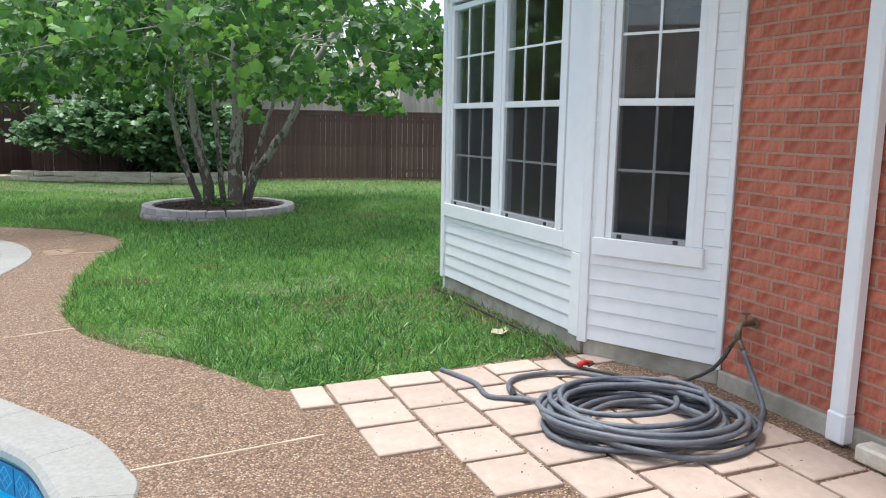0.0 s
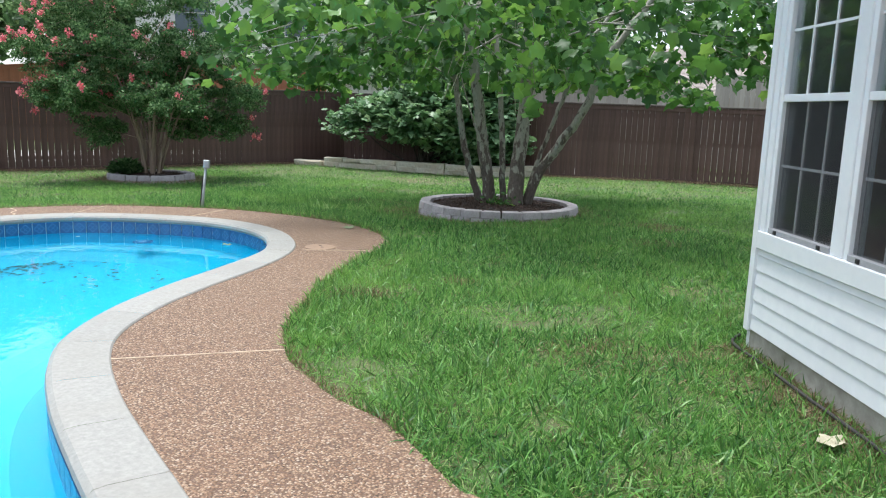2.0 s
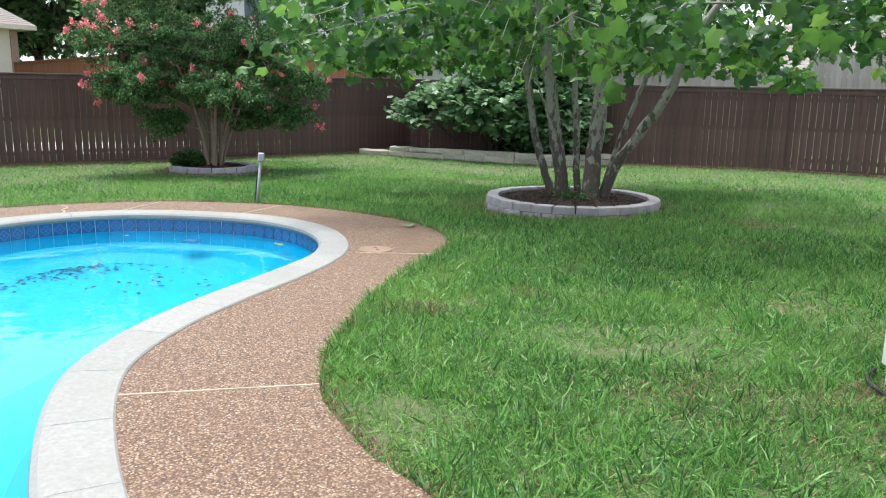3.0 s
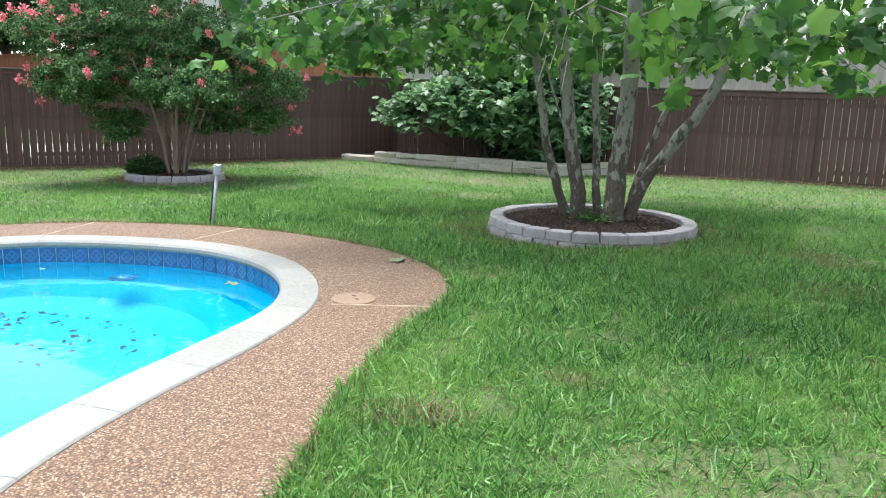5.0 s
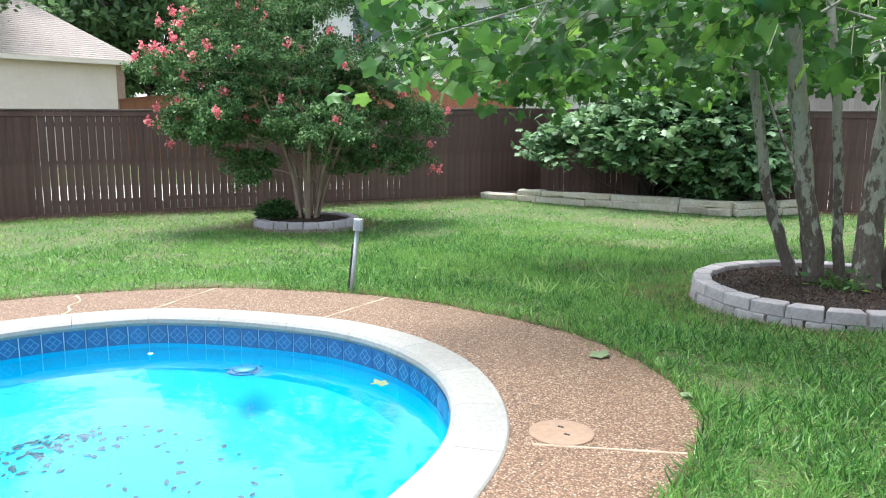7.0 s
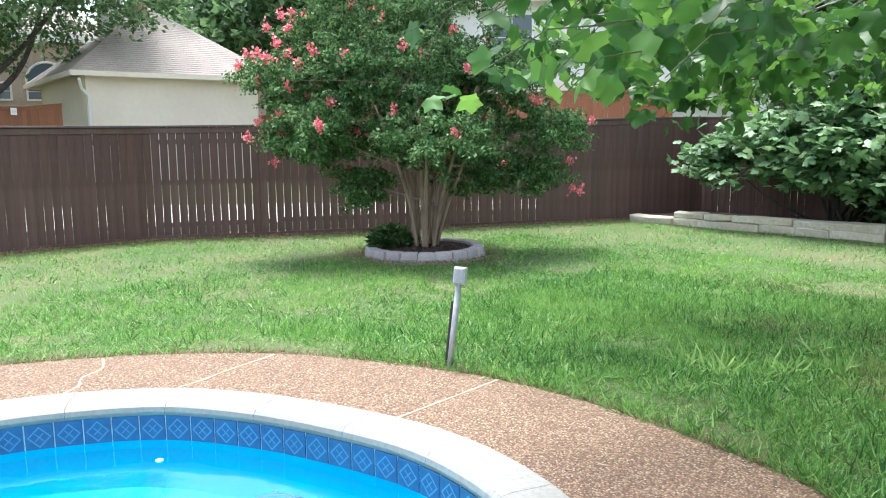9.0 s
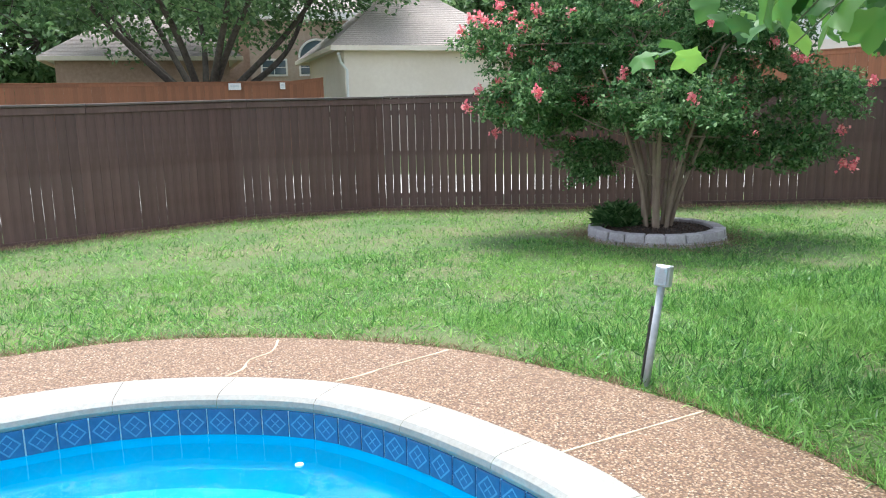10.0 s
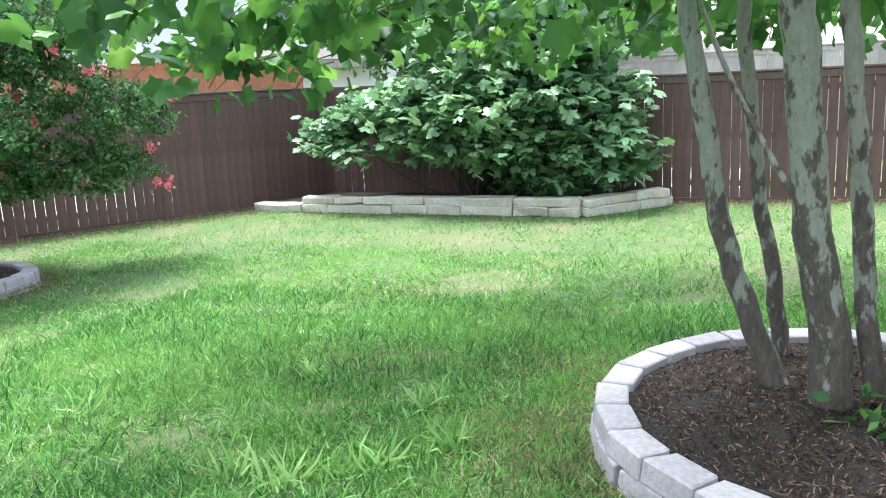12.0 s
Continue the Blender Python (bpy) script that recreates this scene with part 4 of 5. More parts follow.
        out /= np.linalg.norm(out) + 1e-6
        L = rng.uniform(0.35, 0.7)
        for j in range(13):
            u = j / 12
            p = c + out * L * (u - 0.5) + np.array([0, 0, -0.16 * u * u]) + rng.normal(0, (0.15, 0.15, 0.08))
            locs.append(p)
        tube([c - out * L * 0.5, c + (0, 0, -0.03), c + out * L * 0.5 + (0, 0, -0.22)], [0.006, 0.004, 0.003], 4, twig, cap=False)
    stuff_part("branches", bm, "sycamore_bark", tree, "slender grey branches", smooth=True)
    stuff_part("twigs", twig, "green_twig", tree)
    locs = np.array(locs)
    clear = (np.hypot(locs[:, 0] + 0.4, locs[:, 1] + 5.2) > 1.9) | (locs[:, 2] > 2.35)
    locs = locs[clear & ((np.hypot(locs[:, 0] + 0.6, locs[:, 1] + 4.0) > 1.9) | (locs[:, 2] > 2.42))]
    P = poses(rng, locs, 0.165, 0.9, 0.35)
    leaf = lobed_leaf(5, 0.60, 0.55)
    near = np.argsort(np.hypot(locs[:, 0] + 0.3, locs[:, 1] + 4.4) + 0.8 * np.abs(locs[:, 2] - 1.9))
    pick = np.zeros(len(locs), bool)
    pick[near[:280]] = True
    scatter("crown", *leaf, P[~pick], "sycamore_leaf", tree, "dense crown of broad lobed green leaves")
    forms = []
    for d, k in ((0.62, 0.5), (0.56, 0.8), (0.68, 0.3)):
        me = bpy.data.meshes.new("leaf")
        v, f = lobed_leaf(5, d, k)
        me.from_pydata(v, [], f)
        me.polygons.foreach_set("use_smooth", [True] * len(me.polygons))
        me.materials.append(M["sycamore_single"])
        forms.append(me)
    for i in np.nonzero(pick)[0]:
        piece("leaf", forms[i % 3], tree, Matrix(P[i].tolist()))
    tuft("sprout", "small green sprouts at the foot", tree, rng, np.array([0.10, -0.20, 0.2]), 110, SIMPLE_LEAF, 0.08, np.array([0.13, 0.08, 0.05]), "sycamore_leaf")


def single_leaf():
    m = leafy("sycamore_single", [(0, (0.05, 0.14, 0.03)), (1, (0.05, 0.14, 0.03))], 0.4, 0.42, 0.5)
    nt = m.node_tree
    ramp = next(n for n in nt.nodes if n.type == "VALTORGB")
    info = nt.nodes.new("ShaderNodeObjectInfo")
    ramp.color_ramp.elements[0].color = (0.045, 0.13, 0.028, 1)
    ramp.color_ramp.elements[1].color = (0.16, 0.33, 0.06, 1)
    nt.links.new(info.outputs["Random"], ramp.inputs[0])
    return m


M["sycamore_single"] = single_leaf()
build_sycamore()


# ---- crape myrtle ----
def build_crape():
    cx, cy = CRAPE
    tree = thing("crape_myrtle", "crape myrtle with many tan stems and pink flower heads", "tree", (cx, cy, gz(cx, cy)))
    rng = np.random.default_rng(5)
    tips = []
    for k in range(13):
        a = 2 * math.pi * k / 13 + rng.uniform(-0.2, 0.2)
        r = rng.uniform(0.35, 1.15)
        foot = np.array([0.16 * math.cos(a), 0.16 * math.sin(a), 0.08])
        mid = np.array([0.30 * r * math.cos(a), 0.30 * r * math.sin(a), 0.75])
        tip = np.array([r * math.cos(a), r * math.sin(a), rng.uniform(2.0, 2.9)])
        q = curve_points([foot, mid, (mid + tip) / 2 + (0, 0, 0.1), tip], 0.15)
        part("stem", tube(q, list(np.linspace(rng.uniform(0.028, 0.048), 0.013, len(q))), 7), "crape_bark", tree, smooth=True)
        tips.append(q)
    # leafy sprays on a tiered, open crown: each lobe has its place, reach and height, number of sprays, share in flower
    lobes = [
        ((-0.78, -0.45, 1.08), (0.55, 0.42), 46, 0.1), ((-1.05, -0.95, 1.75), (0.80, 0.42), 74, 0.55), ((-0.45, -1.55, 1.90), (0.70, 0.40), 56, 0.4),
        ((0.95, -0.60, 1.75), (0.85, 0.42), 70, 0.2), ((0.10, -0.10, 1.85), (0.85, 0.50), 80, 0.1), ((0.10, 0.85, 1.28), (0.60, 0.40), 52, 0.2),
        ((0.80, 1.35, 1.20), (0.62, 0.30), 46, 0.25), ((1.05, 1.55, 1.90), (0.85, 0.42), 70, 0.2), ((-0.55, 1.25, 1.95), (0.85, 0.42), 66, 0.15),
        ((-1.50, 0.45, 1.85), (0.80, 0.42), 62, 0.2), ((-1.30, -1.55, 2.60), (0.80, 0.42), 72, 0.75), ((-0.30, -0.75, 2.85), (0.85, 0.48), 78, 0.3),
        ((0.95, 0.35, 2.85), (0.90, 0.48), 76, 0.2), ((-0.60, 0.60, 3.00), (1.00, 0.52), 84, 0.15), ((0.90, 1.60, 2.95), (0.70, 0.42), 50, 0.2),
        ((0.15, 0.15, 2.40), (0.95, 0.40), 60, 0.1), ((-0.65, -0.75, 2.25), (0.80, 0.38), 50, 0.3), ((0.70, 0.95, 2.40), (0.80, 0.38), 46, 0.15),
        ((-0.60, -0.60, 3.75), (1.05, 0.50), 80, 0.5), ((0.40, 0.40, 3.85), (1.00, 0.50), 76, 0.3), ((-1.60, -0.50, 3.40), (0.75, 0.42), 50, 0.6),
    ]
    locs, heads, bm = [], [], bmesh.new()
    k = 0
    for centre, (rh, rv), count, bloom in lobes:
        q = tips[k % 13]
        start = q[np.argmin(np.linalg.norm(q - np.array(centre), axis=1))]
        limbs(rng, start, [np.array(centre)], 0.016, bm, 0.05, 5)
        for _ in range(count):
            d = rng.normal(0, 1, 3)
            d /= np.linalg.norm(d)
            foot = np.array(centre) + np.array((rh, rh, rv)) * d * rng.uniform(0.2, 0.85)
            run = np.array((d[0], d[1], 0.25 * d[2] + rng.uniform(-0.25, 0.35)))
            run *= rng.uniform(0.22, 0.42) / (np.linalg.norm(run) + 0.2)
            u = rng.uniform(0, 1, 78) ** 0.8
            locs.append(foot + u[:, None] * run + rng.normal(0, 1, (78, 3)) * (0.055, 0.055, 0.032) + np.outer(u * u, (0, 0, -0.06)))
            if k % 3 == 0:
                tube([np.array(centre) * 0.35 + foot * 0.65, foot, foot + run * 0.8], [0.006, 0.005, 0.003], 4, bm, cap=False)
            if np.dot(d, (0, 0, 1)) > -0.5 and rng.uniform() < 0.5 * bloom:
                heads.append(foot + run * 1.15 + (0, 0, 0.02))
            k += 1
    for a, reach, z in ((0.95, 2.30, 1.12), (1.15, 2.1, 1.35), (-2.3, 2.2, 1.75), (-1.9, 2.2, 2.0), (2.6, 2.0, 1.8)):
        for u in np.linspace(0.45, 1, 9):
            c = np.array([reach * u * math.cos(a), reach * u * math.sin(a), z + 0.3 * (1 - u)])
            locs.append(rng.normal(0, 1, (70, 3)) * (0.075, 0.075, 0.045) + c)
        tube([(0.3 * reach * math.cos(a), 0.3 * reach * math.sin(a), z + 0.25), (reach * math.cos(a), reach * math.sin(a), z)], [0.012, 0.004], 4, bm, cap=False)
        for _ in range(2):
            heads.append(np.array([reach * math.cos(a), reach * math.sin(a), z]) + rng.normal(0, 0.11, 3))
    stuff_part("branches", bm, "crape_bark", tree)
    locs = np.concatenate(locs)
    scatter("crown", *SIMPLE_LEAF, poses(rng, locs, 0.060, 0.75, 0.35), "crape_leaf", tree, "dense crown of small dark green leaves")
    for h in heads:
        n = 42
        p = rng.normal(0, 1, (n, 3)) * (0.032, 0.032, 0.042) + h
        scatter("flower_head", [(-0.5, -0.4, 0), (0.5, -0.4, 0.2), (0.4, 0.5, 0), (-0.4, 0.4, -0.2)], [(0, 1, 2), (0, 2, 3)], poses(rng, p, 0.036, 1.2, 0.3), "flower", tree, "coral pink flower head")


build_crape()
_rng = np.random.default_rng(77)
_mound = thing("liriope_clump", "low dark green clump at the foot of the crape myrtle", "plant", (CRAPE[0] - 0.42, CRAPE[1] - 0.28, gz(*CRAPE) + 0.12))
_a = _rng.uniform(0, 2 * np.pi, 900)
_r = 0.30 * np.sqrt(_rng.uniform(0, 1, 900))
scatter("foliage", [(0, 0, 0), (0.07, 0.5, 0.5), (0, 1, 0.55), (-0.07, 0.5, 0.5)], [(0, 1, 2), (0, 2, 3)], poses(_rng, np.stack([_r * np.cos(_a), _r * np.sin(_a), 0.22 * (1 - (_r / 0.32) ** 2)], 1), 0.16, 0.3, 0.3), "crape_leaf", _mound)


# ---- fig bush behind a low stone wall ----
def build_fig():
    cx, cy = -8.6, 21.0
    bush = thing("fig_bush", "large fig bush with broad grey-green lobed leaves", "bush", (cx, cy, gz(cx, cy)))
    rng = np.random.default_rng(9)
    tips, locs = [], []
    lobes = [((-1.35, -0.15, 1.25), (1.25, 0.95, 0.75), 95), ((0.0, -0.2, 1.5), (1.3, 0.95, 0.95), 110), ((1.3, -0.1, 1.7), (1.25, 0.95, 1.35), 150), ((0.9, -0.3, 0.9), (1.5, 0.8, 0.7), 90), ((0.7, 0.2, 2.8), (1.5, 0.9, 0.95), 100), ((2.0, -0.1, 0.75), (0.75, 0.7, 0.6), 45)]
    for c, r, n in lobes:
        for _ in range(n):
            d = rng.normal(0, 1, 3)
            d /= np.linalg.norm(d)
            p = np.array(c) + np.array(r) * d * rng.uniform(0.55, 1.0) ** 0.6 * (1 + 0.2 * noise.noise(Vector(d * 2.5 + Vector(c))))
            if p[2] < (0.85 if p[0] < 0.3 else 0.35):
                continue
            tips.append(p)
            locs.append(rng.normal(0, 1, (17, 3)) * (0.19, 0.19, 0.065) + p)
    bm = bmesh.new()
    for p in [p for p in tips if p[2] > 1.3][::14]:
        limbs(rng, (rng.uniform(-0.25, 0.25), rng.uniform(-0.2, 0.2), 0.0), [p], 0.028, bm, 0.1, 5)
    stuff_part("branches", bm, "oak_bark", bush, smooth=True)
    trunk = tube([(0.0, 0, -0.05), (0.05, 0, 0.3), (-0.1, 0, 0.8)], [0.16, 0.1, 0.06], 9)
    part("trunk", trunk, "oak_bark", bush, smooth=True)
    scatter("crown", *lobed_leaf(5, 0.42, 0.5, 17), poses(rng, np.concatenate(locs), 0.215, 0.42, 0.3), "fig_leaf", bush, "layers of broad lobed leaves")


build_fig()


def build_stone_wall():
    wall = thing("stone_edging", "low dry wall of rough limestone blocks round a bed", "stone wall", (0, 0, 0))
    rng = random.Random(12)
    line = [(-12.35, 20.35), (-11.35, 20.3), (-6.6, 20.05), (-5.55, 21.35)]
    for (x0, y0), (x1, y1) in zip(line, line[1:]):
        L = math.hypot(x1 - x0, y1 - y0)
        ang = math.degrees(math.atan2(y1 - y0, x1 - x0))
        for row in range(2 if L > 1.2 else 1):
            s = 0.0
            while s < L - 0.05:
                w = min(rng.uniform(0.5, 1.5), L - s)
                if w < 0.15:
                    break
                h = 0.15 if row == 0 else rng.uniform(0.10, 0.15)
                bm = box((w - 0.012, 0.26, h), bevel=0.018)
                bmesh.ops.subdivide_edges(bm, edges=[e for e in bm.edges if e.calc_length() > 0.2], cuts=2)
                for v in bm.verts:
                    v.co += Vector((0, noise.noise(v.co * 4 + Vector((s * 7, row * 3, x0))) * 0.045, noise.noise(v.co * 3 + Vector((x0, s * 5, row))) * 0.03))
                x, y = x0 + (x1 - x0) * (s + w / 2) / L, y0 + (y1 - y0) * (s + w / 2) / L
                set_in(part("stone", bm, "limestone", wall), pose(x, y, gz(x, y) + 0.06 + row * 0.135, rng.uniform(-1, 1), rng.uniform(-1, 1), ang + rng.uniform(-2, 2)))
                s += w
    bed = bmesh.new()
    pts = [(-12.3, 20.4), (-11.3, 20.35), (-6.65, 20.1), (-5.6, 21.4), (-11.7, 22.0)]
    bed.faces.new([bed.verts.new((x, y, gz(x, y) + 0.13)) for x, y in pts])
    bmesh.ops.subdivide_edges(bed, edges=bed.edges[:], cuts=4, use_grid_fill=True)
    b = part("bed_soil", bed, "mulch", wall, "dark soil and leaf mould")


build_stone_wall()


# ---- metal post with a box ----
def build_post():
    p = thing("power_post", "grey metal outlet box on a leaning conduit post", "post", (-7.41, 10.35, -0.04))
    lean = [(0, 0, 0), (0.006, 0.033, 0.25), (0.016, 0.082, 0.60)]
    part("conduit", tube(lean, 0.020, 10), "metal", p, smooth=True)
    part("stake", tube([(-0.035, 0, 0), (-0.024, 0.036, 0.3), (-0.016, 0.058, 0.48)], 0.012, 6), "dark_pipe", p, "dark stake tied to the conduit")
    bx = set_in(part("outlet_box", box((0.082, 0.065, 0.115), bevel=0.006), "grey_box", p, "grey weatherproof box"), pose(0.021, 0.092, 0.655, -8, 3, 30))
    part("cover", box((0.062, 0.012, 0.10), (0, -0.036, 0), 0.004), "metal", bx)
    for z in (-0.025, 0.025):
        part("socket", box((0.028, 0.004, 0.028), (0, -0.044, z), 0.0015), "sash", bx)


build_post()


# ---- patio: pavers, hose, edging ----
def build_patio():
    U, V = Vector((0.925, 0.38)), Vector((0.38, -0.925))
    patio = tagged(new("patio"), "square blush concrete pavers with gravel joints", "patio", kind="structure")
    rng = random.Random(2)

    def paver(u0, u1, v0, v1):
        bm = box((u1 - u0, v1 - v0, 0.035), bevel=0.005)
        c = U * (u0 + u1) / 2 + V * (v0 + v1) / 2
        me = mesh_from(bm, "paver")
        me.materials.append(M["paver"])
        ang = math.degrees(math.atan2(U.y, U.x))
        piece("paver", me, patio, pose(c.x, c.y, -0.002 + rng.uniform(-0.003, 0.003), rng.uniform(-0.4, 0.4), rng.uniform(-0.4, 0.4), ang + 180 + rng.uniform(-0.8, 0.8)))

    paver(0.785, 0.965, -4.13, -3.82)
    for k in range(7):
        u0 = 0.99 + 0.336 * k
        u1 = u0 + 0.312
        v = -4.145 if k % 2 == 0 else -3.96
        end = (-3.11, -2.57)[k] if k < 2 else -1.4
        if k % 2:
            paver(u0, u1, -4.17, -3.985)
        while v < end - 0.05:
            v1 = v + 0.318
            clear = u1 < 2.72 or (v - -4.2) > (u1 - 2.71) * 1.78
            if clear and u1 < 3.14:
                paver(u0, u1, v, v1)
            v += 0.345
    return patio


build_patio()


def build_hose():
    h = thing("garden_hose", "coiled dark grey rubber garden hose on the pavers", "hose", (0, 0, 0))
    rng = np.random.default_rng(14)
    c = np.array([0.98, 3.64])
    pts = []
    turns = 14
    per = [(rng.uniform(0.20, 0.46), rng.normal(0, 0.06), rng.normal(0, 0.05)) for _ in range(turns + 2)]
    for i in range(turns * 22):
        a = 2 * math.pi * i / 22
        k, t = divmod(i / 22, 1)
        k = int(k)
        t = t * t * (3 - 2 * t)
        r, ox, oy = (per[k][j] * (1 - t) + per[k + 1][j] * t for j in range(3))
        pts.append((c[0] + ox + r * (1.08 + 0.08 * math.sin(2 * a + k)) * math.cos(a + 0.4), c[1] + oy + r * 0.84 * math.sin(a + 0.4), 0.034 + 0.0105 * (i / 22) * (1.0 - 0.45 * r) + 0.006 * math.sin(a * 3 + k)))
    part("coil", tube(curve_points(pts, 0.05), 0.0145, 8), "rubber", h, smooth=True)
    bib = HC + DC * 0.24
    out = Vector((DC.y, -DC.x))
    b = Vector((bib.x, bib.y)) + out * 0.127
    run = [(b.x + DC.x * 0.045, b.y + DC.y * 0.045, 0.31), (b.x + 0.05, b.y - 0.10, 0.2), (b.x + 0.06, b.y - 0.26, 0.05), (1.55, 3.62, 0.033), (1.42, 3.36, 0.034), (1.1, 3.22, 0.05), (0.75, 3.36, 0.07), (0.62, 3.65, 0.09)]
    part("feed", tube(curve_points(run, 0.05), 0.0145, 8), "rubber", h, smooth=True)
    loop = [(0.70, 3.85, 0.05), (0.42, 3.98, 0.035), (0.26, 4.02, 0.032), (0.20, 4.22, 0.032), (0.08, 4.38, 0.032), (0.0, 4.47, 0.03)]
    part("tail", tube(curve_points(loop, 0.05), 0.0145, 8), "rubber", h, smooth=True)
    end = [(0.85, 4.02, 0.05), (0.60, 3.90, 0.045), (0.40, 4.05, 0.034), (0.42, 4.30, 0.034), (0.65, 4.42, 0.036), (0.9, 4.35, 0.05), (1.1, 4.05, 0.06)]
    part("loop", tube(curve_points(end, 0.05), 0.0145, 8), "rubber", h, smooth=True)
    part("coupling", tube([(0.395, 4.10, 0.034), (0.40, 4.05, 0.034), (0.405, 4.01, 0.034)], [0.018, 0.02, 0.018], 10), "black", h, "black end coupling")
    s = thing("soaker_hose", "thin black hose lying along the foundation", "hose", (0, 0, 0))
    run = [(b.x - DC.x * 0.045, b.y - DC.y * 0.045, 0.31), (b.x - 0.10, b.y + 0.06, 0.17), (1.30, 4.25, 0.035), (1.05, 4.42, 0.03), (0.8, 4.62, 0.03), (0.74, 5.0, 0.03), (0.60, 5.38, 0.025), (0.33, 5.95, 0.025), (0.09, 6.48, 0.025), (-0.08, 6.86, 0.02), (-0.04, 7.1, 0.02)]
    part("tube", tube(curve_points(run, 0.08), 0.011, 7), "dark_pipe", s, smooth=True)
    n = thing("hose_nozzle", "red plastic hose nozzle lying by the foundation", "nozzle", (0.93, 4.58, 0.03), 200)
    part("grip", tube([(0, 0, 0.02), (0.06, 0, 0.03), (0.10, 0, 0.015)], [0.016, 0.02, 0.014], 9), "red", n, smooth=True)
    part("lever", tube([(0.0, 0.02, 0.025), (0.05, 0.045, 0.02)], 0.008, 6), "black", n)
    # short stone kerb and white pebbles beside the downspout
    k = thing("stone_border", "cream stone edging strip beside the brick wall", "edging", (1.98, 3.30, 0.0), math.degrees(math.atan2(DC.y, DC.x)))
    for i in range(3):
        set_in(part("edging_stone", box((0.36, 0.11, 0.085), bevel=0.012), "limestone", k), pose(0.12 + i * 0.375, -0.02, 0.045))
    g = np.random.default_rng(31)
    rocks = thing("white_pebbles", "heap of rounded white pebbles by the wall", "pebbles", (0, 0, 0), kind="stuff")
    ball = bmesh.new()
    bmesh.ops.create_icosphere(ball, subdivisions=2, radius=0.5)
    v = [tuple(p.co * (1 + 0.12 * noise.noise(p.co * 3))) for p in ball.verts]
    f = [tuple(q.index for q in fc.verts) for fc in ball.faces]
    ball.free()
    s = g.uniform(0.05, 1.1, 150)
    w = g.uniform(0.06, 0.20, 150)
    inn = Vector((-DC.y, DC.x))
    loc = np.stack([1.98 + DC.x * s + inn.x * w, 3.30 + DC.y * s + inn.y * w, 0.03 + g.uniform(0, 0.05, 150)], 1)
    ob = scatter("pebbles", v, f, poses(g, loc, 0.05, 0.8, 0.3), "white_wall", rocks)


build_hose()

_g = np.random.default_rng(61)
_uv = np.stack([_g.uniform(0.9, 3.1, 260), _g.uniform(-4.1, -2.2, 260)], 1)
_xy = _uv[:, :1] * np.array([(0.925, 0.38)]) + _uv[:, 1:] * np.array([(0.38, -0.925)])
_crumbs = tagged(scatter("leaf_crumbs", *SIMPLE_LEAF, poses(_g, np.column_stack([_xy, np.full(260, 0.0185)]), 0.011, 0.12, 0.6), "mulch"), "dark leaf crumbs scattered over the pavers", "debris", kind="stuff")
_lid = thing("skimmer_lid", "round tan plastic lid set in the pool deck", "lid", (-4.31, 8.51, 0.0))
part("disc", tube([(0, 0, -0.02), (0, 0, 0.006), (0, 0, 0.009)], [0.165, 0.165, 0.158], 40), "lid", _lid)
for _x in (-0.03, 0.04):
    part("slot", box((0.03, 0.012, 0.004), (_x, 0.02 - _x, 0.0105)), "black", _lid)


def fallen(x, y, z, size, turn, name="fallen_leaf", label="dry fallen sycamore leaf", mat="dry_leaf"):
    me = bpy.data.meshes.new(name)
    v, f = lobed_leaf(5, 0.6, -0.06)
    me.from_pydata([(a * size, b * size, (c + 0.05) * size) for a, b, c in v], [], f)
    me.materials.append(M[mat])
    ob = new(name, me)
    ob.matrix_basis = pose(x, y, z, 0, 0, turn)
    return tagged(ob, label, "leaf")


M["dry_leaf"] = surface("dry_leaf", (0.34, 0.30, 0.20), (0.5, 0.46, 0.34), 20, 0.8, 0.3)
M["pale_leaf"] = surface("pale_leaf", (0.13, 0.20, 0.09), (0.24, 0.29, 0.15), 20, 0.7, 0.3)
fallen(0.46, 5.25, 0.04, 0.15, 40)
fallen(-4.62, 9.80, 0.012, 0.16, 70, "green_leaf", "fallen green leaf on the deck edge", "pale_leaf")
fallen(-3.95, 9.35, 0.012, 0.10, 10, "green_leaf", "small fallen leaf on the deck", "pale_leaf")
fallen(-5.88, 9.04, -0.2, 0.13, 150, "floating_leaf", "leaf floating on the pool water", "pale_leaf")


# ---- alleys beyond the fences ----
for _pts in ([(-19.0, -6), (-26, -6), (-26, 12.5), (-14.2, 27.0), (-12.6, 23.4), (-18.4, 14.2)], [(-12.4, 23.3), (-14.0, 26.0), (-9.0, 27.4), (6, 26.4), (6, 22.3)]):
    _bm = bmesh.new()
    _f = _bm.faces.new([_bm.verts.new((x, y, -0.36)) for x, y in _pts])
    _e = bmesh.ops.extrude_face_region(_bm, geom=[_f])
    bmesh.ops.translate(_bm, vec=(0, 0, 0.2), verts=[g for g in _e["geom"] if isinstance(g, bmesh.types.BMVert)])
    bmesh.ops.recalc_face_normals(_bm, faces=_bm.faces[:])
    tagged(part("road", _bm, "concrete"), "pale concrete alley behind the fence", "road", kind="structure")


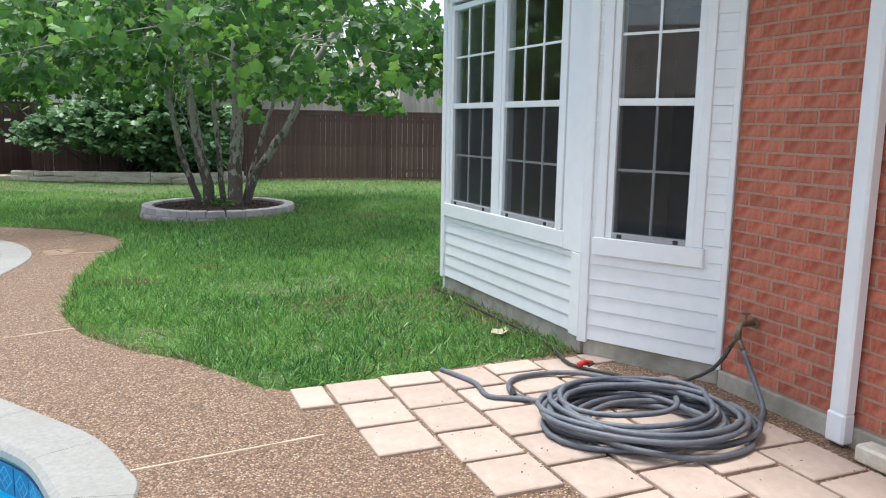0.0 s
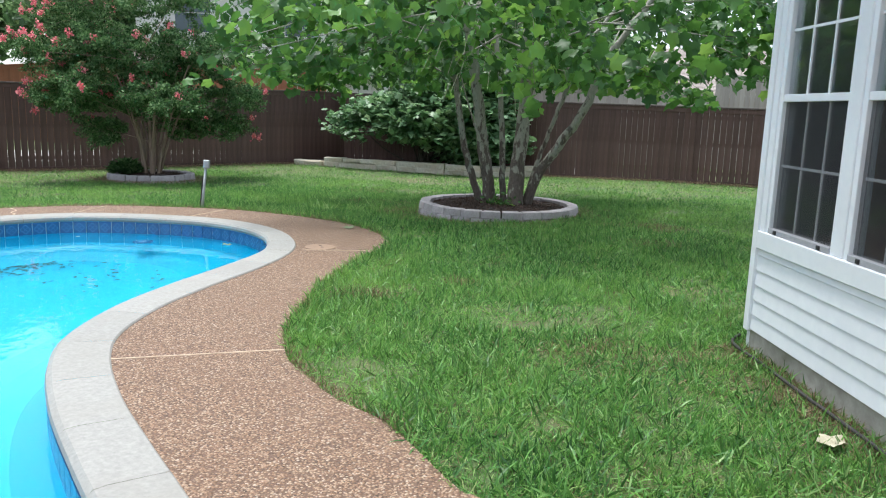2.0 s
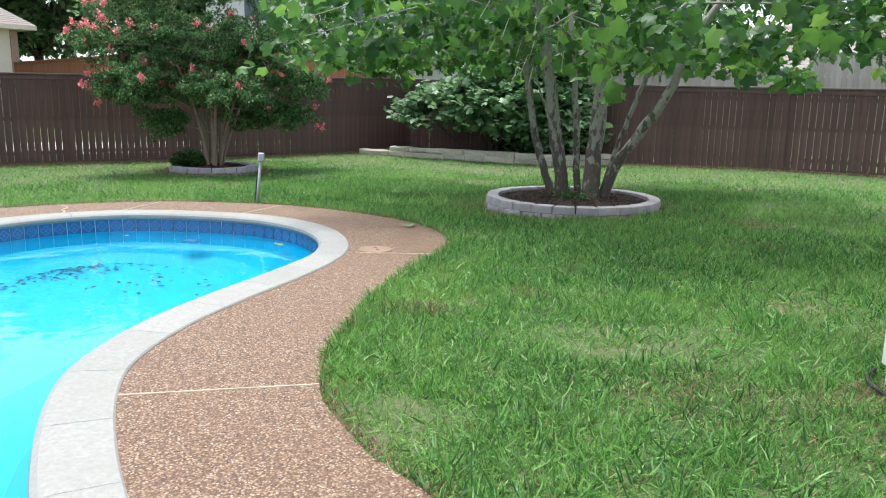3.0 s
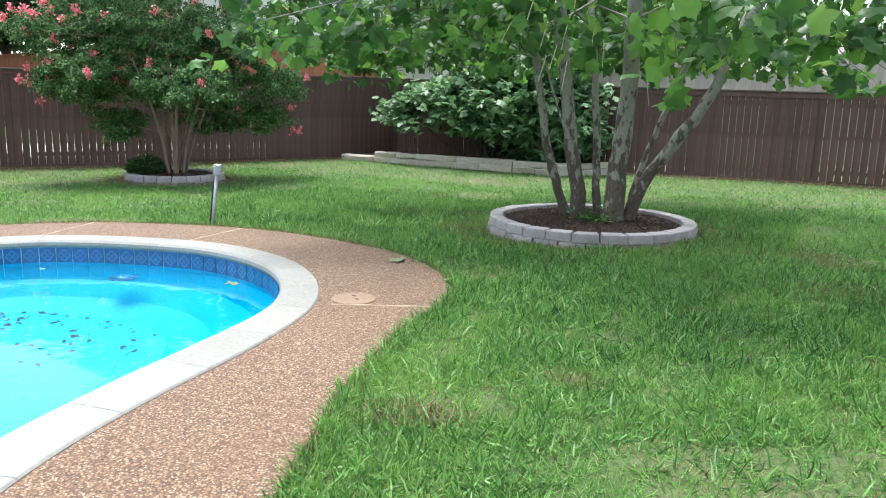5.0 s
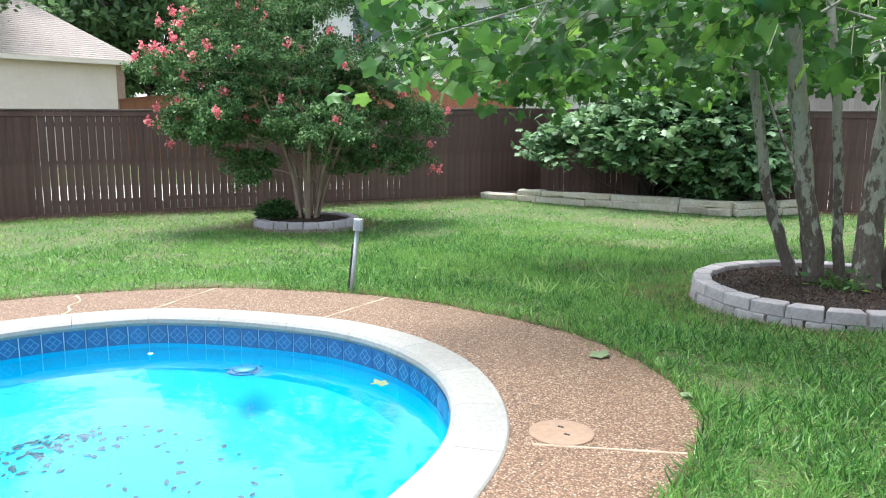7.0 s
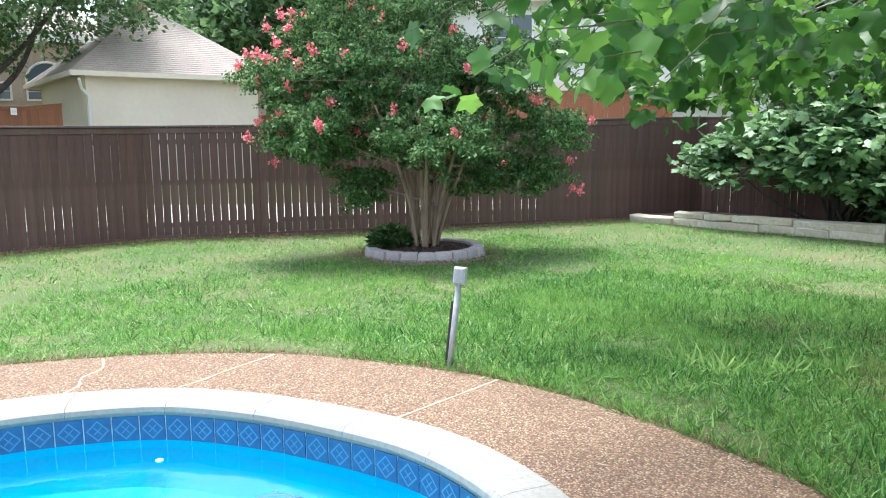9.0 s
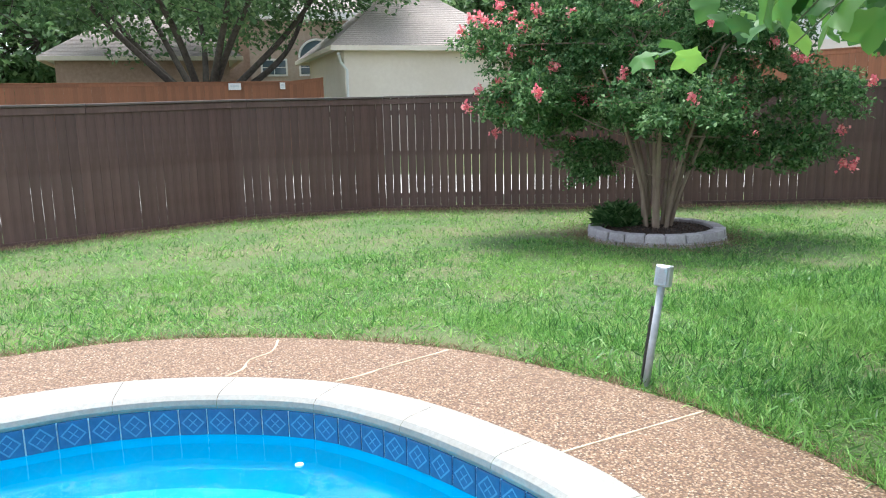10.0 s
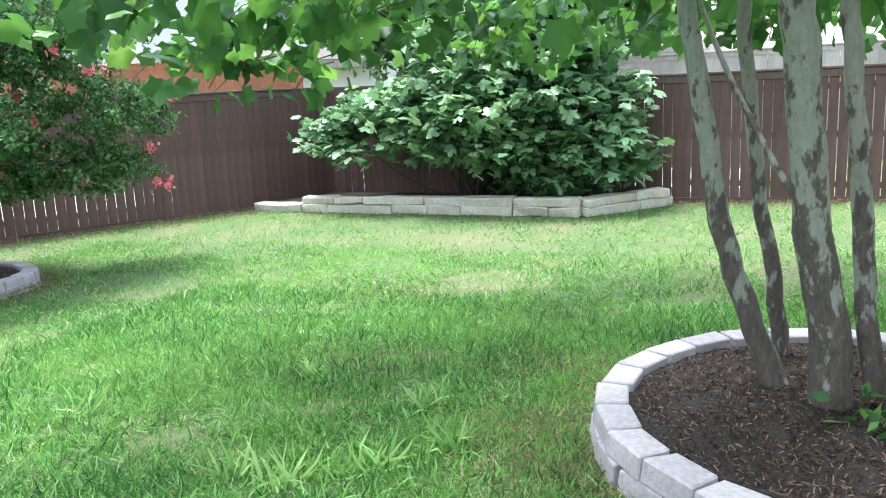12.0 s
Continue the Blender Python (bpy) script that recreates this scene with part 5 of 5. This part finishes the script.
# ---- neighbours ----
def hip_house(name, label, cx, cy, turn, w, d, wall_h, roof_h, wall_mat, ridge=0.4, over=0.45, z=-0.3):
    """A house with walls, a hip roof with eaves and fascia; the front faces local -y."""
    h = thing(name, label, "house", (cx, cy, z), turn)
    part("wall", span(-w / 2, w / 2, -d / 2, d / 2, 0, wall_h), wall_mat, h)
    a, b = w / 2 + over, d / 2 + over
    rl = max(0.0, w / 2 - d / 2 * (1 - ridge) + 0.01)
    bm = bmesh.new()
    lo = [bm.verts.new(p) for p in ((-a, -b, wall_h), (a, -b, wall_h), (a, b, wall_h), (-a, b, wall_h))]
    hi = [bm.verts.new(p) for p in ((-rl, 0, wall_h + roof_h), (rl, 0, wall_h + roof_h))]
    for q in ((lo[0], lo[1], hi[1], hi[0]), (lo[1], lo[2], hi[1]), (lo[2], lo[3], hi[0], hi[1]), (lo[3], lo[0], hi[0])):
        bm.faces.new(q)
    part("roof", bm, "shingle", h, "grey-brown shingle hip roof")
    # courses of shingles on the front slope
    rows = int(math.hypot(b, roof_h) / 0.16)
    sh = bmesh.new()
    for r in range(rows):
        t0, t1 = r / rows, (r + 0.97) / rows
        x0, x1 = -a + (a - rl) * t0, a - (a - rl) * t0
        v = [sh.verts.new(p) for p in ((x0, -b * (1 - t0) - 0.012, wall_h + roof_h * t0 + 0.018), (x1, -b * (1 - t0) - 0.012, wall_h + roof_h * t0 + 0.018), (x1 - (a - rl) * (t1 - t0), -b * (1 - t1) - 0.002, wall_h + roof_h * t1 + 0.010), (x0 + (a - rl) * (t1 - t0), -b * (1 - t1) - 0.002, wall_h + roof_h * t1 + 0.010))]
        sh.faces.new(v)
        e = [sh.verts.new(p) for p in ((x0, -b * (1 - t0), wall_h + roof_h * t0), (x1, -b * (1 - t0), wall_h + roof_h * t0))]
        sh.faces.new((e[0], e[1], v[1], v[0]))
    part("shingles", sh, "shingle", h)
    fa = bmesh.new()
    for s in (-1, 1):
        span(-a, a, s * b - 0.02, s * b + 0.02, wall_h - 0.18, wall_h + 0.01, 0, fa)
        span(s * a - 0.02, s * a + 0.02, -b + 0.021, b - 0.021, wall_h - 0.18, wall_h + 0.01, 0, fa)
    part("fascia", fa, "stucco", h, "cream painted fascia")
    part("soffit", span(-a + 0.03, a - 0.03, -b + 0.03, b - 0.03, wall_h - 0.03, wall_h - 0.01), "white_wall", h)
    return h


def house_window(h, x, z, w, ht, y, arch=False, cols=2):
    win = part("window", span(x - w / 2 - 0.08, x + w / 2 + 0.08, y - 0.05, y + 0.02, z - 0.08, z + ht + 0.08), "white_wall", h, "window with pale frame")
    for c in range(cols):
        for r in range(2):
            part("pane", span(x - w / 2 + w * c / cols + 0.02, x - w / 2 + w * (c + 1) / cols - 0.02, y - 0.065, y - 0.055, z + ht * r / 2 + 0.02, z + ht * (r + 1) / 2 - 0.02), "dark_pane", win)
    if arch:
        bm = bmesh.new()
        n = 14
        ring = [bm.verts.new((x + w / 2 * math.cos(math.pi * k / n), y - 0.06, z + ht + 0.1 + w / 2 * math.sin(math.pi * k / n))) for k in range(n + 1)]
        bm.faces.new(ring)
        e = bmesh.ops.extrude_face_region(bm, geom=bm.faces[:])
        bmesh.ops.translate(bm, vec=(0, 0.08, 0), verts=[g for g in e["geom"] if isinstance(g, bmesh.types.BMVert)])
        part("arch_pane", bm, "dark_pane", win)
        part("arch_frame", tube([(x + (w / 2 + 0.06) * math.cos(math.pi * k / 16), y - 0.06, z + ht + 0.1 + (w / 2 + 0.06) * math.sin(math.pi * k / 16)) for k in range(17)], 0.06, 6), "white_wall", win)
    return win


M["dark_pane"], _nt, _b = nodes_of("dark_pane", 0.08)
_b.inputs["Base Color"].default_value = (0.07, 0.10, 0.12, 1)


def build_neighbours():
    # cream garage with a hip roof: its wall faces the yard
    a = math.degrees(math.atan2(24.2 - 17.1, -33.5 + 34.3))
    g = hip_house("garage_house", "cream stucco garage with a brown shingle hip roof", -38.1, 21.6, a, 7.15, 8.4, 4.4, 3.3, "stucco", 0.1, 0.62)
    part("brick_pier", span(3.30, 3.62, -4.26, -4.0, 0, 4.2), "tan_brick", g, "brick corner pier")
    part("gutter_pipe", tube([(-3.9, -4.7, 4.1), (-3.75, -4.32, 3.8), (-3.5, -4.28, 3.5), (-3.5, -4.28, 0.2)], 0.06, 6), "white_wall", g)
    part("chimney", span(-1.7, -0.9, 0.0, 0.9, 5.5, 9.5), "white_wall", g, "white chimney")
    part("roof_vent", tube([(-0.4, -0.9, 6.6), (-0.4, -0.9, 7.15), (-0.4, -0.9, 7.2), (-0.4, -0.9, 7.6), (-0.4, -0.9, 7.65)], [0.15, 0.15, 0.36, 0.3, 0.1], 10), "tan_brick", g, "round roof vent")
    # house with an arched window
    h = hip_house("arched_house", "tan brick house with a tall arched window", -52.5, 21.0, 78, 9, 9, 7.2, 2.2, "tan_brick", 0.4, 0.6)
    part("porch_wall", span(-3.3, 3.2, -4.8, -4.5, 0, 6.9), "taupe", h, "taupe porch wall")
    house_window(h, 0.4, 4.0, 1.9, 0.8, -4.82, True)
    house_window(h, 0.4, 2.0, 1.9, 1.5, -4.82)
    house_window(h, -2.0, 4.0, 1.3, 0.8, -4.82)
    house_window(h, -2.0, 2.0, 1.3, 1.5, -4.82)
    part("porch_fascia", span(-3.9, 4.2, -5.4, -4.55, 6.95, 7.35), "white_wall", h)
    # low hip roof at the far side
    l = hip_house("low_house", "low brick house with a grey hip roof", -46.4, 11.2, 84, 7.4, 8, 4.5, 2.3, "tan_brick", 0.35, 0.6)
    # white two-storey house
    w = hip_house("white_house", "white two-storey house with upper windows", -22.5, 37.5, 33, 16, 9, 7.2, 3.0, "white_wall", 0.4, 0.5)
    part("belt", span(-8.1, 8.1, -4.68, -4.5, 3.55, 3.95), "stucco", w, "cream belt course")
    part("porch_roof", span(-8.2, 3.0, -5.4, -4.68, 3.2, 3.45), "shingle", w)
    for x in (-5.5, -0.6, 4.6):
        house_window(w, x, 4.9, 1.6, 1.7, -4.5)
    # grey-roofed houses to the north
    hip_house("grey_roof_house", "house with a slate grey hip roof behind the fence", -1.0, 44.0, 0, 18, 10, 2.9, 2.4, "tan_brick", 0.35, 0.6)
    hip_house("grey_roof_house", "brick house with a low brown roof behind the fence", 14.0, 40.0, -8, 12, 10, 3.0, 2.6, "tan_brick", 0.35, 0.6)
    hip_house("brick_house", "brick house with a brown roof across the yard", -25, -9.5, 118, 15, 9, 3.0, 3.0, "tan_brick", 0.35, 0.6)


build_neighbours()
for _y, _w, _z in ((13.1, 0.46, 2.56), (14.9, 0.20, 2.58)):
    _s = thing("fence_sign", "small white sign fixed to the cedar fence", "sign", (-33.80 + (15.2 - _y) * 0.0469 + 0.045, _y, _z), -87)
    part("plate", box((_w, 0.012, 0.24), bevel=0.003), "white_wall", _s)
    for _k in (-0.05, 0.0, 0.05):
        part("text_bar", box((_w * 0.7, 0.004, 0.022), (0, 0.009, _k)), "grey_box", _s)


def shade_tree(label, x, y, trunk_h, crown_z, rx, rz, n, leaf, seed, size=0.16, open_crown=False):
    rng = np.random.default_rng(seed)
    t = thing("oak_tree", label, "tree", (x, y, -0.3))
    tips = []
    for _ in range(n):
        d = rng.normal(0, 1, 3)
        d /= np.linalg.norm(d)
        u = rng.uniform(0.3, 1) ** 0.5
        p = np.array([rx, rx, rz]) * d * u * (1 + 0.35 * noise.noise(Vector(d * 2.0 + Vector((seed, 0, 0))))) + (0, 0, crown_z)
        if noise.noise(Vector(p * 0.55 + seed)) > (-0.25 if open_crown else -0.5):
            tips.append(p)
    trunk = [(0, 0, -0.1), (0.1, 0.05, trunk_h * 0.5), (0.0, 0.1, trunk_h)]
    part("trunk", tube(curve_points(trunk, 0.3), list(np.linspace(0.34, 0.24, len(curve_points(trunk, 0.3)))), 10), "oak_bark", t, smooth=True)
    bm = bmesh.new()
    for k in range(9):
        a = 2 * math.pi * k / 9 + rng.uniform(-0.3, 0.3)
        q = np.array([rx * 0.65 * math.cos(a), rx * 0.65 * math.sin(a), crown_z + rng.uniform(-0.3, 0.6) * rz])
        limbs(rng, (0, 0.1, trunk_h * 0.85), [q], 0.17, bm, -0.25, 7)
        for p in tips[k::60]:
            limbs(rng, q, [p], 0.05, bm, 0.0, 4)
    part("limbs", bm, "oak_bark", t, smooth=True)
    per = 42
    locs = np.concatenate([rng.normal(0, 1, (per, 3)) * (0.38, 0.38, 0.22) + p for p in tips])
    scatter("crown", *SIMPLE_LEAF, poses(rng, locs, size, 0.7, 0.3), leaf, t, "uneven dark green crown")


shade_tree("spreading oak with dark limbs behind the cedar fence", -36.8, 12.4, 2.2, 9.0, 9.8, 4.2, 1350, "oak_leaf", 3, 0.25, True)
shade_tree("green tree beyond the cedar fence", -56.0, 3.5, 3.0, 6.5, 7.0, 4.6, 420, "oak_leaf", 15, 0.5)
shade_tree("dark green tree behind the garage", -44.0, 33.0, 4.0, 8.5, 6.0, 5.0, 420, "oak_leaf", 5, 0.5)
shade_tree("dark green tree beyond the houses", -30.0, 31.5, 3.0, 6.5, 4.5, 4.0, 420, "oak_leaf", 6, 0.42)
shade_tree("dark tree behind the fig bush", -10.5, 25.5, 2.2, 4.6, 2.9, 2.4, 420, "oak_leaf", 7, 0.24)
shade_tree("green tree beyond the grey fence", -9.0, 36.0, 3.0, 7.0, 4.0, 3.5, 380, "oak_leaf", 8, 0.4)
shade_tree("green tree beyond the far roofs", 10.0, 56.0, 4.0, 8.0, 7.0, 5.0, 380, "oak_leaf", 11, 0.55)
shade_tree("tall tree beyond the far roofs", -66.0, 40.0, 4.0, 10.0, 9.0, 7.0, 420, "oak_leaf", 12, 0.7)
shade_tree("tall tree beyond the low house", -66.0, 12.0, 4.0, 9.5, 8.0, 6.0, 420, "oak_leaf", 13, 0.7)


# ---- grass ----
def build_grass():
    rng = np.random.default_rng(40)
    blade = [(-0.05, 0, 0), (0.05, 0, 0), (0.035, 0.12, 0.55), (-0.035, 0.12, 0.55), (0, 0.42, 0.95)]
    tris = [(0, 1, 2), (0, 2, 3), (3, 2, 4)]
    fence = np.array([(-12.0, 22.0), (-13.2, 19.25), (-16.55, 14.6), (-17.6, 12.7), (-17.75, 10.0), (-16.8, 7.8), (-15.6, 4.6), (-15.2, 1.0), (-9.7, 0.5), (-9.0, 4.0), (-2.0, 3.6), (2.4, 4.8), (2.4, 21.0), (-5.5, 21.4)])
    house = np.array([(0.02, 6.88), (0.94, 4.9), (6, 5.0), (6, 9), (0.6, 7.8)])

    def sow(n, x0, x1, y0, y1, keep):
        p = np.stack([rng.uniform(x0, x1, n), rng.uniform(y0, y1, n)], 1)
        x, y = p[:, 0], p[:, 1]
        ok = inside(fence, x, y) & ~inside(DECK, x, y) & ~inside(house, x, y) & keep(x, y)
        ok &= np.hypot(x - TREE[0], y - TREE[1]) > 1.25
        ok &= np.hypot(x - CRAPE[0], y - CRAPE[1]) > 0.90
        ok &= ~((y > 20.2) & (x < -6.2))
        # thin where the soil shows through
        thin = np.array([noise.noise(Vector((a * 0.9, b * 0.9, 0.3))) for a, b in p[ok]])
        q = p[ok][(thin < 0.30) | (rng.uniform(0, 1, ok.sum()) < 0.35)]
        return np.column_stack([q, height(q[:, 0], q[:, 1]) - 0.014])

    near = sow(600000, -6.5, 1.5, 3.9, 12.0, lambda x, y: (y < 10.5) | (x > -6.5))
    beyond = sow(360000, -9.5, -1.5, 10.0, 15.5, lambda x, y: ~((x > -6.5) & (y < 12.0)))
    mid = sow(760000, -13.0, 2.4, 4.0, 17.5, lambda x, y: ~((x > -6.5) & (x < 1.5) & (y < 12.0)) & ~((x > -9.5) & (x < -1.5) & (y > 10.0) & (y < 13.5)))
    far = sow(330000, -18.0, 2.4, 1.0, 22.0, lambda x, y: (y >= 17.5) | (x <= -13.0))
    lawn = tagged(new("lawn_grass"), "mown green lawn grass, patchy and uneven", "grass", kind="stuff")
    short = ([(-0.05, 0, 0), (0.05, 0, 0), (0, 0.35, 0.9)], [(0, 1, 2)])
    for locs, size, form in ((near, 0.047, (blade, tris)), (beyond, 0.050, (blade, tris)), (mid, 0.046, short), (far, 0.060, short)):
        P = poses(rng, locs, size, 1.05, 0.55)
        tall = np.array([noise.noise(Vector((a * 4.0, b * 4.0, 5.0))) for a, b, _ in locs])
        P[:, :3, :3] *= (1 + 0.6 * tall)[:, None, None]
        P[:, :3, 0] *= 1.0 if form is not short else 1.5
        scatter("blades", *form, P, "grass", lawn)
    # coarse flat blades lying over the short sward, in loose clumps
    for locs, share in ((near, 0.16), (beyond, 0.14), (mid, 0.05)):
        clump = np.array([noise.noise(Vector((a * 2.3, b * 2.3, 9.0))) for a, b, _ in locs])
        pick = locs[rng.uniform(0, 1, len(locs)) < share * np.clip(1 + 2.2 * clump, 0.1, 3)]
        P = poses(rng, pick + (0, 0, 0.012), 0.082, 0.85, 0.45)
        P[:, :3, 0] *= 1.05
        scatter("blades", blade, tris, P, "coarse", lawn, "coarse flat blades lying over the sward")
    dry = near[rng.uniform(0, 1, len(near)) < 0.09]
    line = EDGE[6:-8]
    rim = np.repeat(line, 120, 0) + rng.normal(0, 0.05, (len(line) * 120, 2))
    rim = rim[~inside(inward(DECK, 0.012), rim[:, 0], rim[:, 1])]
    dry = np.concatenate([dry, np.column_stack([rim, np.maximum(height(rim[:, 0], rim[:, 1]), -0.06) - 0.004])])
    wallside = np.stack([rng.uniform(0, 1, 5000), rng.exponential(0.16, 5000)], 1)
    wp = np.array([(0.0, 6.9)]) + wallside[:, :1] * np.array([(0.91, -1.98)]) + (wallside[:, 1:] + 0.01) * np.array([(-0.909, -0.418)])
    dry = np.concatenate([dry, np.column_stack([wp, height(wp[:, 0], wp[:, 1])])])
    foot = fence[:9]
    for a, b in list(zip(foot[:-1], foot[1:])) + [(fence[-2], fence[-1])]:
        run = np.hypot(*(b - a))
        k = int(run * 900)
        out = np.array([-(b - a)[1], (b - a)[0]]) / run
        sp = a + rng.uniform(0, 1, (k, 1)) * (b - a) + out * (0.05 + rng.exponential(0.25, (k, 1)))
        dry = np.concatenate([dry, np.column_stack([sp, height(sp[:, 0], sp[:, 1]) + 0.03])])
    th, rr = rng.uniform(0, 2 * np.pi, 5000), 0.9 + rng.exponential(0.22, 5000)
    sp = np.stack([CRAPE[0] + rr * np.cos(th), CRAPE[1] + rr * np.sin(th)], 1)
    dry = np.concatenate([dry, np.column_stack([sp, height(sp[:, 0], sp[:, 1]) + 0.03])])
    # worn thatch round the big tree ring and in bare spots of the lawn
    th, rr = rng.uniform(0, 2 * np.pi, 9000), 1.2 + rng.exponential(0.3, 9000)
    sp = np.stack([TREE[0] + rr * np.cos(th), TREE[1] + rr * np.sin(th)], 1)
    for cx, cy, r, k in ((-3.0, 6.82, 0.13, 600), (-2.82, 6.92, 0.10, 400), (-2.4, 7.7, 0.10, 260), (-1.1, 10.8, 0.22, 700), (-4.95, 12.35, 0.3, 1600), (-5.2, 12.8, 0.3, 1300), (-5.5, 13.8, 0.3, 1100), (-6.6, 13.6, 0.3, 900), (-7.4, 15.5, 0.4, 1000), (-1.3, 12.2, 0.3, 900), (-0.8, 6.2, 0.35, 1100)):
        sp = np.concatenate([sp, rng.normal((cx, cy), (r, r * 0.7), (k, 2))])
    sp = sp[~inside(DECK, sp[:, 0], sp[:, 1])]
    dry = np.concatenate([dry, np.column_stack([sp, height(sp[:, 0], sp[:, 1]) + 0.012])])
    scatter("dry_blades", *short, poses(rng, dry, 0.05, 1.1, 0.5), "thatch", lawn, "dry brown thatch and soil at the edges")
    # coarse tufts along the deck edge and here and there in the lawn
    spots = np.concatenate([EDGE[20:70:1] + rng.normal(0, 0.04, (50, 2)) + (0.06, 0.02), rng.uniform((-8.5, 5), (0.2, 16), (420, 2))])
    ok = ~inside(DECK, spots[:, 0], spots[:, 1]) & ~inside(house, spots[:, 0], spots[:, 1]) & (np.hypot(spots[:, 0] - TREE[0], spots[:, 1] - TREE[1]) > 1.3)
    spots = spots[ok]
    rim2 = EDGE[16:74] + rng.normal(0, 0.03, EDGE[16:74].shape) + (0.05, 0.02)
    rl = np.repeat(rim2, 34, 0) + rng.normal(0, 0.05, (len(rim2) * 34, 2))
    rl = rl[~inside(DECK, rl[:, 0], rl[:, 1])]
    P = poses(rng, np.column_stack([rl, height(rl[:, 0], rl[:, 1]) - 0.01]), 0.09, 0.85, 0.45)
    P[:, :3, 0] *= 0.8
    scatter("tufts", blade, tris, P, "grass", lawn, "untrimmed grass leaning over the deck edge")
    weeds = np.array([(-6.5, 11.9), (-6.25, 11.87), (-6.0, 12.05), (-5.9, 12.16), (-6.0, 12.95), (-6.9, 13.2), (-5.65, 12.46), (-7.9, 12.3)])
    wl = np.repeat(weeds, 30, 0) + rng.normal(0, 0.05, (len(weeds) * 30, 2))
    scatter("weeds", blade, tris, poses(rng, np.column_stack([wl, height(wl[:, 0], wl[:, 1])]), 0.17, 0.75, 0.35), "weed", lawn, "pale coarse weed clumps")
    c = np.repeat(spots, 26, 0) + rng.normal(0, 0.035, (len(spots) * 26, 2))
    locs = np.column_stack([c, height(c[:, 0], c[:, 1]) - 0.01])
    P = poses(rng, locs, 0.078, 0.95, 0.4)
    P[:, :3, 0] *= 0.75
    scatter("tufts", blade, tris, P, "grass", lawn, "taller coarse tufts")


build_grass()
